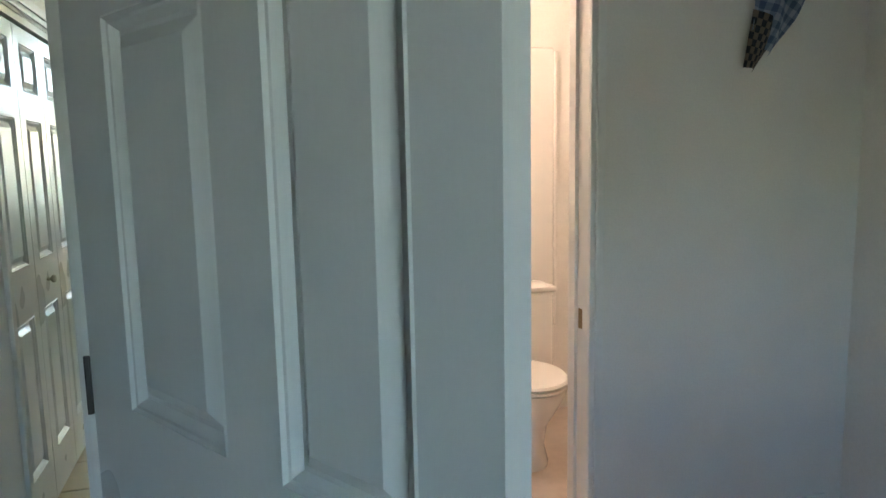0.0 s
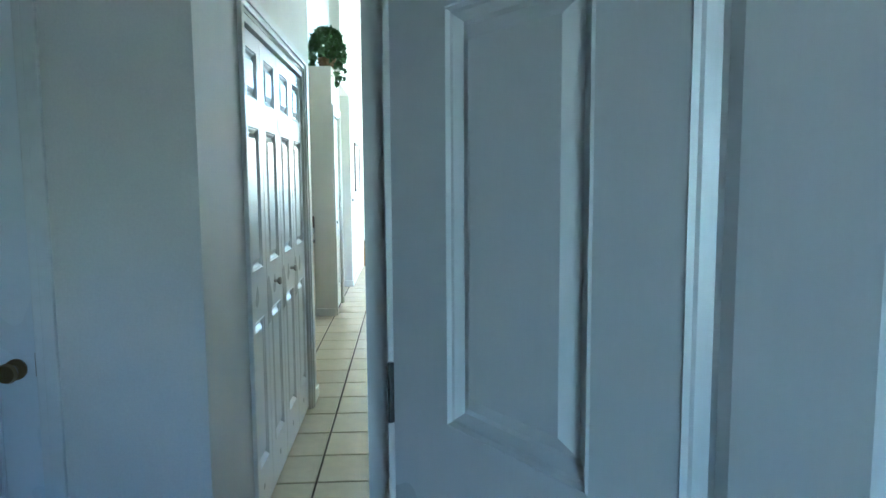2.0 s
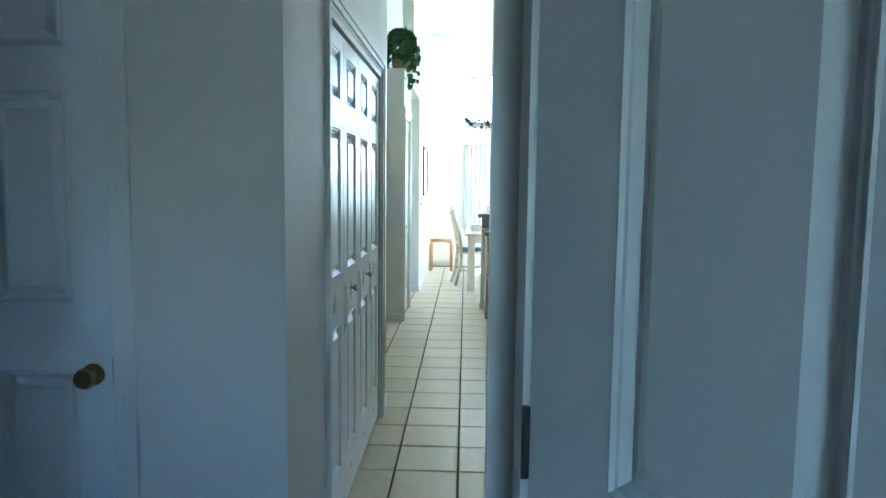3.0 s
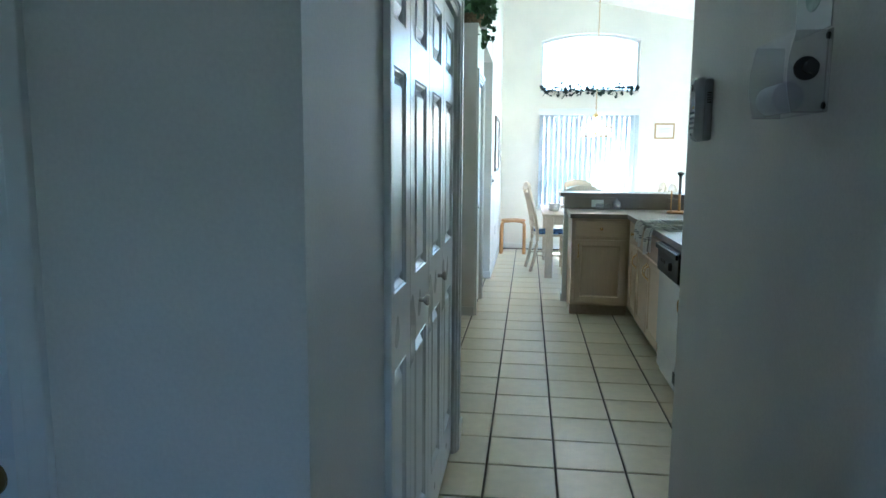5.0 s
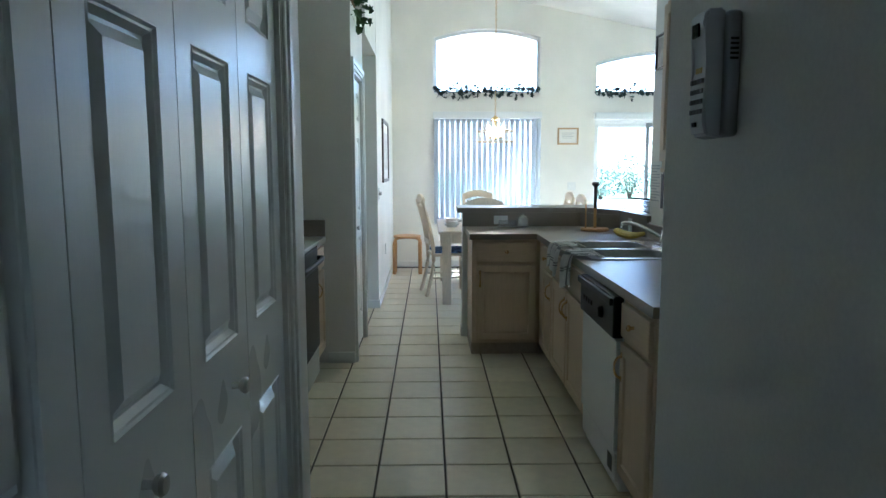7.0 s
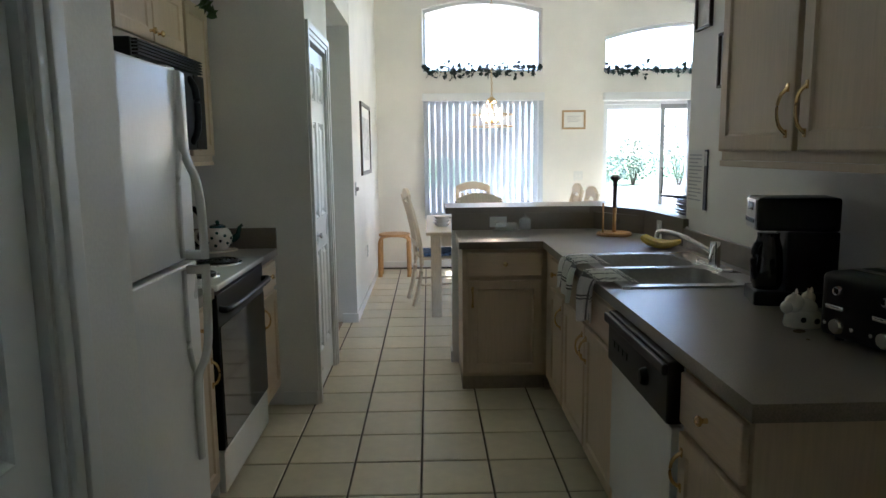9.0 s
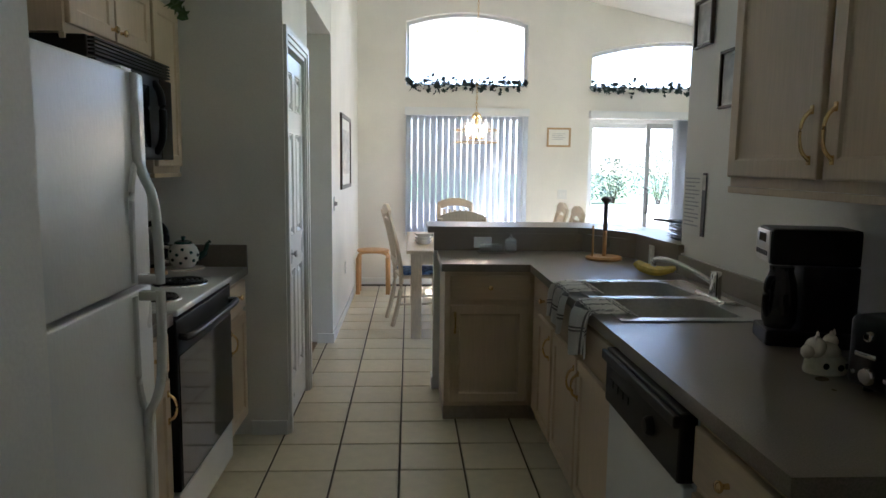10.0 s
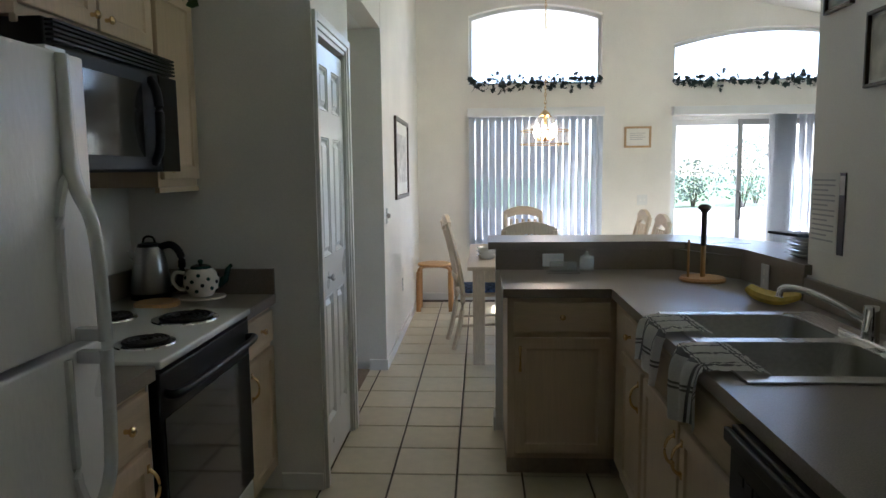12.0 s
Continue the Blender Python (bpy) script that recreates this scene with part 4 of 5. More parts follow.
# ---- sink ----
def sink():
    th = thing("kitchen_sink", pose(0, 0, 0), "stainless double-bowl kitchen sink", "sink")
    x0, x1, y0, y1, z = 0.78, 1.35, 4.8, 5.66, 0.915
    bowls = ((0.825, 1.24, 4.85, 5.205), (0.825, 1.24, 5.255, 5.61))
    bm = bmesh.new()
    for r in ((x0, 0.825, y0, y1), (1.24, x1, y0, y1), (0.825, 1.24, y0, 4.85), (0.825, 1.24, 5.61, y1), (0.825, 1.24, 5.205, 5.255)):
        box(bm, *r, z, z + 0.006)
    bmesh.ops.remove_doubles(bm, verts=bm.verts, dist=1e-5)
    part("rim", bm, STEEL, th)
    for a, b, c, d in bowls:
        bm = bmesh.new()
        n = 6

        def rounded(inset, r):
            pts = []
            for cx, cy, s in ((b - inset - r, d - inset - r, 0), (a + inset + r, d - inset - r, 90), (a + inset + r, c + inset + r, 180), (b - inset - r, c + inset + r, 270)):
                for k in range(n):
                    t = radians(s + 90 * k / (n - 1))
                    pts.append((cx + r * math.cos(t), cy + r * math.sin(t)))
            return pts

        loops = [[bm.verts.new((x, y, zz)) for x, y in rounded(i, r)] for i, r, zz in ((-0.012, 0.05, z + 0.0065), (0.0, 0.05, z + 0.003), (0.012, 0.05, 0.80), (0.03, 0.05, 0.75), (0.06, 0.05, 0.74))]
        for p, q in zip(loops, loops[1:]):
            m = len(p)
            for k in range(m):
                bm.faces.new((p[k], p[(k + 1) % m], q[(k + 1) % m], q[k]))
        bm.faces.new(loops[-1])
        bw = part("bowl", bm, BOWL, th, "", True)
        bm = bmesh.new()
        lathe(bm, [(0.045, 0.7405), (0.043, 0.743), (0.03, 0.742), (0, 0.742)], ((a + b) / 2, (c + d) / 2, 0), 20)
        part("drain", bm, CHROME, bw, "", True)
    f = thing("kitchen_faucet", pose(1.295, 5.2, 0.921), "chrome single-lever kitchen faucet with long spout", "faucet")
    bm = bmesh.new()
    box(bm, -0.026, 0.026, -0.14, 0.14, 0, 0.016, 0.006)
    part("deck_plate", bm, CHROME, f)
    bm = bmesh.new()
    lathe(bm, [(0.026, 0.012), (0.024, 0.03), (0.023, 0.1), (0.021, 0.112), (0, 0.115)], n=20)
    part("body", bm, CHROME, f, "", True)
    bm = bmesh.new()
    tube(bm, curve([(0, 0.01, 0.06), (-0.06, 0.06, 0.1), (-0.13, 0.12, 0.135), (-0.19, 0.165, 0.14), (-0.2, 0.172, 0.11)], 6), [0.011] * 24 + [0.014], 10)
    part("spout", bm, CHROME, f, "", True)
    bm = bmesh.new()
    tube(bm, [(0, 0, 0.11), (-0.045, -0.06, 0.05), (-0.05, -0.065, 0.045)], [0.008, 0.006, 0.006], 8)
    part("lever", bm, CHROME, f, "", True)


sink()


# ---- dining place ----
def dining_table():
    th = thing("dining_table", pose(0.02, 8.06, 0), "whitewashed wooden dining table", "table")
    W, L = 1.3, 1.6
    bm = bmesh.new()
    box(bm, 0, W, 0, L, 0.725, 0.755, 0.008, 3)
    part("tabletop", bm, PALEWOOD, th)
    bm = bmesh.new()
    for r in ((0.08, W - 0.08, 0.06, 0.08), (0.08, W - 0.08, L - 0.08, L - 0.06), (0.06, 0.08, 0.08, L - 0.08), (W - 0.08, W - 0.06, 0.08, L - 0.08)):
        box(bm, *r, 0.63, 0.725)
    part("apron", bm, PALEWOOD, th)
    for x in (0.04, W - 0.13):
        for y in (0.04, L - 0.13):
            bm = bmesh.new()
            box(bm, x, x + 0.09, y, y + 0.09, 0, 0.724, 0.008)
            part("leg", bm, PALEWOOD, th)


dining_table()


def dining_chair():
    """Seat front towards +y, backrest at -y."""
    th = thing("dining_chair", pose(0, 0, 0), "whitewashed slat-back dining chair with blue cushion", "chair", "chairs round the dining table")
    bm = bmesh.new()
    box(bm, -0.21, 0.21, -0.2, 0.22, 0.435, 0.465, 0.012, 3)
    part("seat", bm, PALEWOOD, th)
    bm = bmesh.new()
    box(bm, -0.19, 0.19, -0.17, 0.2, 0.466, 0.5, 0.015, 3)
    part("cushion", bm, CUSHION, th, "blue and white patterned seat cushion", True)
    for x in (-0.18, 0.18):
        bm = bmesh.new()
        tube(bm, [(x, 0.19, 0), (x, 0.19, 0.435)], [0.017, 0.022], 4)
        part("leg", bm, PALEWOOD, th)
        bm = bmesh.new()
        tube(bm, curve([(x, -0.27, 0), (x, -0.215, 0.22), (x, -0.19, 0.45), (x, -0.235, 0.75), (x * 0.97, -0.31, 1.04)], 4), 0.022, 6)
        part("back_post", bm, PALEWOOD, th, "", True)
    bm = bmesh.new()
    n = 10
    for k in range(n):
        a, b = -0.19 + 0.38 * k / n, -0.19 + 0.38 * (k + 1) / n
        za, zb = [1.05 + 0.05 * (1 - (q / 0.19) ** 2) for q in (a, b)]
        v = [bm.verts.new(p) for p in ((a, -0.315, za - 0.085), (b, -0.315, zb - 0.085), (b, -0.315, zb), (a, -0.315, za), (a, -0.285, za - 0.085), (b, -0.285, zb - 0.085), (b, -0.285, zb), (a, -0.285, za))]
        for q in ((0, 1, 2, 3), (4, 7, 6, 5), (3, 2, 6, 7), (0, 4, 5, 1)):
            bm.faces.new([v[i] for i in q])
        if k == 0:
            bm.faces.new([v[i] for i in (0, 3, 7, 4)])
        if k == n - 1:
            bm.faces.new([v[i] for i in (1, 5, 6, 2)])
    bmesh.ops.remove_doubles(bm, verts=bm.verts, dist=1e-5)
    part("crest_rail", bm, PALEWOOD, th)
    bm = bmesh.new()
    box(bm, -0.17, 0.17, -0.235, -0.215, 0.56, 0.61, 0.004)
    part("lower_rail", bm, PALEWOOD, th)
    for k in range(5):
        x = -0.12 + 0.06 * k
        bm = bmesh.new()
        tube(bm, [(x, -0.226, 0.6), (x, -0.26, 0.8), (x, -0.298, 0.97)], 0.016, 4, flat=0.5)
        part("slat", bm, PALEWOOD, th)
    for x in (-0.18, 0.18):
        bm = bmesh.new()
        tube(bm, [(x, 0.18, 0.2), (x, -0.22, 0.2)], 0.011, 6)
        part("stretcher", bm, PALEWOOD, th)
    return th


chair = dining_chair()
copy_thing(chair, pose(0.13, 8.78, 0, 0, 0, -80))
copy_thing(chair, pose(0.55, 9.72, 0, 0, 0, 180))
copy_thing(chair, pose(0.46, 8.16, 0, 0, 0, 0))
copy_thing(chair, pose(1.27, 8.62, 0, 0, 0, 90))
chair.matrix_basis = pose(1.27, 9.24, 0, 0, 0, 90)


def stool():
    th = thing("pine_stool", pose(-0.36, 10.2, 0), "low honey pine stool with bent legs", "stool")
    bm = bmesh.new()
    lathe(bm, [(0, 0.47), (0.16, 0.47), (0.18, 0.476), (0.185, 0.486), (0.18, 0.498), (0.16, 0.502), (0, 0.502)], n=28)
    part("seat", bm, PINE, th, "", True)
    for sx in (-1, 1):
        for sy in (-1, 1):
            bm = bmesh.new()
            tube(bm, curve([(0.168 * sx, 0.11 * sy, 0), (0.165 * sx, 0.11 * sy, 0.36), (0.158 * sx, 0.105 * sy, 0.44), (0.12 * sx, 0.08 * sy, 0.465), (0.06 * sx, 0.04 * sy, 0.468)], 5), 0.024, 6, flat=0.6)
            part("leg", bm, PINE, th, "", True)
    return th


stool()


def chandelier():
    th = thing("chandelier", pose(0.66, 8.9, 0), "lit brass chandelier with clear glass panels", "chandelier")
    zc = top_at(0.66)
    bm = bmesh.new()
    z, k = 1.94, 0
    while z < zc - 0.03:
        tube(bm, [(0.008 * math.cos(a) * (1 - k % 2), 0.008 * math.cos(a) * (k % 2), z + 0.016 + 0.018 * math.sin(a)) for a in [2 * math.pi * q / 6 for q in range(7)]], 0.0032, 5)
        z, k = z + 0.03, k + 1
    part("chain", bm, BRASS, th)
    bm = bmesh.new()
    lathe(bm, [(0.06, zc - 0.002), (0.055, zc - 0.02), (0.01, zc - 0.03)], n=20)
    part("canopy", bm, BRASS, th, "", True)
    bm = bmesh.new()
    lathe(bm, [(0.01, 1.95), (0.04, 1.925), (0.045, 1.905), (0.015, 1.89), (0.012, 1.73), (0.03, 1.71), (0, 1.68)], n=16)
    part("stem", bm, BRASS, th, "", True)
    for k in range(12):
        a0, a1 = 2 * math.pi * (k + 0.06) / 12, 2 * math.pi * (k + 0.94) / 12
        bm = bmesh.new()
        for zr in (((0.052, 1.895), (0.202, 1.782)), ((0.206, 1.777), (0.21, 1.668))):
            (r0, z0), (r1, z1) = zr
            v = [bm.verts.new((r * math.cos(a), r * math.sin(a), z)) for r, z, a in ((r0, z0, a0), (r0, z0, a1), (r1, z1, a1), (r1, z1, a0))]
            bm.faces.new(v)
        bmesh.ops.solidify(bm, geom=bm.faces[:], thickness=0.004)
        part("glass_panel", bm, THINGLASS, th)
    bm = bmesh.new()
    for zz, r in ((1.78, 0.206), (1.897, 0.05), (1.668, 0.212)):
        tube(bm, [(r * math.cos(2 * math.pi * q / 24), r * math.sin(2 * math.pi * q / 24), zz) for q in range(25)], 0.005, 6)
    part("ring", bm, BRASS, th, "", True)
    for k in range(4):
        a = math.pi * (0.25 + k / 2)
        bm = bmesh.new()
        tube(bm, curve([(0.01, 0, 1.73), (0.06 * math.cos(a), 0.06 * math.sin(a), 1.7), (0.1 * math.cos(a), 0.1 * math.sin(a), 1.73)], 4), 0.005, 6)
        arm = part("arm", bm, BRASS, th, "", True)
        bm = bmesh.new()
        lathe(bm, [(0.01, 1.735), (0.016, 1.755), (0.019, 1.785), (0.012, 1.82), (0, 1.835)], (0.1 * math.cos(a), 0.1 * math.sin(a), 0), 12)
        part("bulb", bm, BULB, arm, "lit candle bulb", True)


chandelier()


# ---- greenery ----
def ivy_leaf(bm, c, size, rnd, index=0):
    """A folded, five-pointed leaf."""
    a = rnd.uniform(0, 6.28)
    n = Vector((rnd.uniform(-0.7, 0.7), rnd.uniform(-1.2, -0.2), rnd.uniform(-0.3, 0.8))).normalized()
    u = n.cross(Vector((math.cos(a), 0.2, math.sin(a)))).normalized()
    v = n.cross(u)
    shape = ((0, -0.5), (0.42, -0.35), (0.28, -0.02), (0.5, 0.22), (0.16, 0.2), (0, 0.62), (-0.16, 0.2), (-0.5, 0.22), (-0.28, -0.02), (-0.42, -0.35))
    mid = bm.verts.new(c - n * size * 0.12)
    ring = [bm.verts.new(c + (u * p + v * q) * size) for p, q in shape]
    for k in range(len(ring)):
        bm.faces.new((mid, ring[k], ring[(k + 1) % len(ring)])).material_index = index


def garland(name, label, x0, x1, y, z, seed, count):
    rnd = random.Random(seed)
    th = thing(name, pose(0, 0, 0), label, "ivy garland", "ivy garlands on the window ledges")
    pts = [Vector((x0 + (x1 - x0) * k / 24, y + rnd.uniform(-0.01, 0.01), z + 0.012 + rnd.uniform(0, 0.02))) for k in range(25)]
    bm = bmesh.new()
    tube(bm, pts, 0.006, 5)
    part("vine", bm, IVYDARK, th)
    bm = bmesh.new()
    for k in range(count):
        t = rnd.random()
        clump = 0.5 + 0.5 * math.sin(t * 23 + seed) * math.sin(t * 9)
        x = x0 + (x1 - x0) * t
        zz = z + rnd.uniform(-0.07, 0.05) + 0.08 * clump * rnd.random() * (1 if rnd.random() < 0.7 else -0.8)
        ivy_leaf(bm, Vector((x, y - 0.025 - rnd.random() * 0.05, zz + 0.02)), rnd.uniform(0.04, 0.085), rnd)
    tagged(part("leaves", bm, IVYDARK, th, "dark silk ivy leaves"), kind="stuff")


garland("ivy_garland", "dark ivy garland along an arched window ledge", 0.0, 1.44, FAR + 0.03, 2.385, 3, 120)
garland("ivy_garland", "long dark ivy garland over the patio door", 2.21, 4.4, FAR + 0.03, 2.385, 8, 180)


def potted_ivy(x, y, z, r, h, drop, seed, count, label):
    rnd = random.Random(seed)
    th = thing("ivy_plant", pose(x, y, z), label, "plant")
    bm = bmesh.new()
    lathe(bm, [(0.07, 0), (0.085, 0.06), (0.095, 0.11), (0.088, 0.115), (0.075, 0.09), (0, 0.09)], n=18)
    part("pot", bm, mat("wicker basket", (0.25, 0.16, 0.08), 0.8, grain=0.4, scale=60, bump=0.6), th, "brown woven pot", True)
    bm = bmesh.new()
    for k in range(count):
        a, e = rnd.uniform(0, 6.28), rnd.uniform(-0.2, 1.4)
        rr = r * (0.5 + 0.5 * rnd.random() ** 0.4)
        c = Vector((rr * math.cos(a) * math.cos(e * 0.9), rr * math.sin(a) * math.cos(e * 0.9), 0.1 + h * math.sin(max(e, 0)) - (0 if e > 0 else drop * rnd.random())))
        ivy_leaf(bm, c, rnd.uniform(0.05, 0.1), rnd)
    tagged(part("foliage", bm, IVY, th, "green ivy foliage"), kind="stuff")


potted_ivy(-0.66, 6.3, 2.52, 0.19, 0.3, 0.24, 4, 340, "trailing green ivy plant on the pantry ledge")
potted_ivy(-1.18, 5.75, 2.2, 0.2, 0.16, 0.16, 9, 240, "green ivy plant on top of the wall cabinets")


# ---- on the left worktop ----
def teapot():
    th = thing("teapot", pose(-1.1, 5.99, 0.923), "white pottery teapot with dark polka dots", "teapot")
    R, zc = 0.075, 0.065
    bm = bmesh.new()
    lathe(bm, [(0.045, 0), (0.05, 0.006), (0.068, 0.03), (0.077, 0.06), (0.072, 0.09), (0.052, 0.115), (0.044, 0.12), (0.04, 0.12)], n=28)
    body = part("body", bm, CREAM, th, "", True)
    for k in range(26):
        a, z = k * 2.4, 0.022 + 0.084 * k / 26
        r = 0.0775 - 7.5 * (z - 0.062) ** 2
        c = Vector((r * math.cos(a), r * math.sin(a), z))
        n = Vector((math.cos(a), math.sin(a), (z - 0.06) * 8)).normalized()
        bm = bmesh.new()
        u = n.cross(Vector((0, 0, 1))).normalized()
        v = n.cross(u)
        ring = [bm.verts.new(c + n * 0.0015 + 0.0085 * (math.cos(q * 0.7854) * u + math.sin(q * 0.7854) * v)) for q in range(8)]
        low = [bm.verts.new(w.co - n * 0.004) for w in ring]
        bm.faces.new(ring)
        for q in range(8):
            bm.faces.new((ring[q], ring[(q + 1) % 8], low[(q + 1) % 8], low[q]))
        part("dot", bm, (DOTS, DARKMETAL, DOTS)[k % 3], body, "dark glazed dot")
    bm = bmesh.new()
    lathe(bm, [(0.046, 0.12), (0.04, 0.131), (0.02, 0.138), (0.008, 0.14), (0.012, 0.15), (0.008, 0.158), (0, 0.16)], n=22)
    part("lid", bm, DOTS, th, "dark lid with knob", True)
    bm = bmesh.new()
    tube(bm, curve([(0.065, 0.02, 0.045), (0.095, 0.03, 0.07), (0.11, 0.034, 0.115), (0.125, 0.038, 0.13)], 5), [0.018] * 6 + [0.012] * 5 + [0.008] * 5, 10)
    part("spout", bm, DOTS, th, "", True)
    bm = bmesh.new()
    tube(bm, curve([(-0.06, -0.018, 0.1), (-0.1, -0.03, 0.105), (-0.112, -0.034, 0.07), (-0.09, -0.028, 0.035), (-0.066, -0.02, 0.03)], 5), 0.008, 8)
    part("handle", bm, CREAM, th, "", True)
    bm = bmesh.new()
    lathe(bm, [(0.1, 0), (0.102, 0.004), (0.098, 0.0075), (0, 0.0075)], (-1.1, 5.99, 0.915), 24)
    solo("trivet", bm, CREAM, "pale round trivet under the teapot", "trivet")


teapot()


def kettle():
    th = thing("electric_kettle", pose(-1.32, 6.0 - 0.02, 0.915), "steel electric kettle with black handle", "kettle")
    bm = bmesh.new()
    lathe(bm, [(0.085, 0), (0.085, 0.02), (0.078, 0.025), (0, 0.025)], n=24)
    part("base", bm, BLACK, th, "", True)
    bm = bmesh.new()
    lathe(bm, [(0.084, 0.026), (0.085, 0.035), (0.078, 0.1), (0.066, 0.17), (0.056, 0.215), (0.05, 0.225)], n=28)
    part("body", bm, mat("dark brushed steel", (0.32, 0.31, 0.29), 0.3, 1.0, grain=0.1, scale=60, spread=(8, 8, 0.5)), th, "", True)
    bm = bmesh.new()
    lathe(bm, [(0.051, 0.225), (0.045, 0.238), (0.02, 0.244), (0, 0.245)], n=24)
    lid = part("lid", bm, BLACK, th, "", True)
    bm = bmesh.new()
    tube(bm, curve([(-0.028, 0.0, 0.24), (-0.02, 0.0, 0.262), (0.0, 0.0, 0.27), (0.02, 0.0, 0.262), (0.028, 0.0, 0.24)], 5), 0.005, 8)
    part("lid_loop", bm, BLACK, lid, "", True)
    bm = bmesh.new()
    tube(bm, curve([(0.045, 0.0, 0.222), (0.095, 0.008, 0.232), (0.132, 0.012, 0.19), (0.134, 0.012, 0.12), (0.115, 0.01, 0.05), (0.08, 0.008, 0.035)], 5), 0.016, 10)
    part("handle", bm, BLACK, th, "", True)
    bm = bmesh.new()
    tube(bm, [(-0.055, 0, 0.17), (-0.09, 0, 0.205)], [0.02, 0.012], 8)
    part("spout", bm, STEEL, th, "", True)
    bm = bmesh.new()
    lathe(bm, [(0.09, 0), (0.09, 0.014), (0.086, 0.018), (0, 0.018)], (-1.21, 5.8, 0.915), 24)
    solo("cork_mat", bm, PINE, "round cork mat on the worktop", "mat")


kettle()


# ---- on the long worktop ----
def coffee_maker():
    th = thing("coffee_maker", pose(1.165, 4.64, 0.915, 0, 0, -104), "black drip coffee maker with steel panel", "coffee maker")
    bm = bmesh.new()
    box(bm, 0, 0.165, 0.0, 0.25, 0, 0.05, 0.01)
    part("base", bm, BLACK, th)
    bm = bmesh.new()
    box(bm, 0, 0.165, 0.095, 0.25, 0.05, 0.25, 0.008)
    part("tank", bm, BLACK, th)
    bm = bmesh.new()
    box(bm, 0, 0.165, 0.0, 0.25, 0.25, 0.36, 0.012)
    head = part("brew_head", bm, BLACK, th)
    bm = bmesh.new()
    box(bm, 0.012, 0.153, -0.006, 0.0, 0.255, 0.352, 0.004)
    pn = part("control_panel", bm, STEEL, head, "brushed steel control panel")
    bm = bmesh.new()
    box(bm, 0.045, 0.12, -0.008, -0.006, 0.315, 0.342, 0.001)
    part("display", bm, BLACKGLASS, head)
    for k in range(6):
        bm = bmesh.new()
        box(bm, 0.02 + 0.021 * k, 0.036 + 0.021 * k, -0.009, -0.006, 0.275, 0.29, 0.001)
        part("button", bm, BLACK, head)
    bm = bmesh.new()
    lathe(bm, [(0.04, 0.051), (0.05, 0.075), (0.052, 0.12), (0.044, 0.19), (0.034, 0.225), (0.036, 0.24)], (0.1, 0.05, 0), 24)
    j = part("carafe", bm, mat("dark coffee glass", (0.02, 0.016, 0.014), 0.05, spec=0.7), th, "dark glass carafe", True)
    bm = bmesh.new()
    tube(bm, curve([(0.12, 0.02, 0.205), (0.135, 0.004, 0.195), (0.14, 0.0, 0.13), (0.12, 0.012, 0.09)], 5), 0.011, 8)
    part("handle", bm, BLACK, j, "", True)


coffee_maker()


def toaster():
    th = thing("toaster", pose(1.12, 4.1, 0.915, 0, 0, -78), "black four-slice toaster with chrome knobs", "toaster")
    W, D, H = 0.3, 0.27, 0.19
    bm = bmesh.new()
    box(bm, 0, W, 0, D, 0.012, H, 0.03, 4)
    part("body", bm, BLACK, th, "", True)
    for k in range(2):
        for q in range(2):
            bm = bmesh.new()
            box(bm, 0.03 + 0.135 * k, 0.135 + 0.135 * k, 0.07 + 0.09 * q, 0.1 + 0.09 * q, H - 0.002, H + 0.003, 0.001)
            part("slot", bm, STEEL, th)
        x = 0.075 + 0.15 * k
        for z, r in ((0.145, 0.014), (0.05, 0.022)):
            bm = bmesh.new()
            lathe(bm, [(r, 0), (r, 0.012), (r * 0.8, 0.018), (0, 0.019)], n=18)
            bmesh.ops.transform(bm, matrix=Matrix.Translation((x, 0.001, z)) @ Matrix.Rotation(radians(90), 4, "X"), verts=bm.verts)
            part("knob", bm, CHROME, th, "round chrome knob", True)
        bm = bmesh.new()
        box(bm, x - 0.03, x + 0.03, -0.02, 0.002, 0.095, 0.108, 0.004)
        part("lever", bm, CHROME, th, "", True)
        for s in (-0.045, 0.045):
            bm = bmesh.new()
            lathe(bm, [(0.007, 0), (0.006, 0.005), (0, 0.006)], n=10)
            bmesh.ops.transform(bm, matrix=Matrix.Translation((x + s, 0.001, 0.05)) @ Matrix.Rotation(radians(90), 4, "X"), verts=bm.verts)
            part("button", bm, CHROME, th, "", True)
    for x in (0.04, W - 0.04):
        for y in (0.04, D - 0.04):
            bm = bmesh.new()
            lathe(bm, [(0.012, 0), (0.012, 0.013)], (x, y, 0), 10)
            part("foot", bm, BLACK, th)


toaster()

# pottery cow, one plain figure
bm = bmesh.new()
lathe(bm, [(0.0, 0), (0.062, 0.0), (0.066, 0.012), (0.06, 0.045), (0.045, 0.062), (0, 0.066)], (0, 0, 0), 18, squash=(1.15, 0.8))
for c, r, sq in (((-0.045, -0.01, 0.09), 0.036, (1, 0.9)), ((-0.078, -0.02, 0.078), 0.024, (0.9, 1)), ((0.02, 0.012, 0.105), 0.026, (1, 0.9)), ((0.0, 0.0, 0.07), 0.038, (1.3, 1))):
    lathe(bm, [(r * math.sin(math.pi * k / 8), -r * math.cos(math.pi * k / 8)) for k in range(9)], c, 12, squash=sq)
for x, y, z in ((-0.06, -0.03, 0.118), (-0.025, 0.015, 0.122), (0.008, -0.006, 0.128), (0.034, 0.018, 0.128)):
    lathe(bm, [(0.007, 0), (0.005, 0.012), (0, 0.02)], (x, y, z), 8)
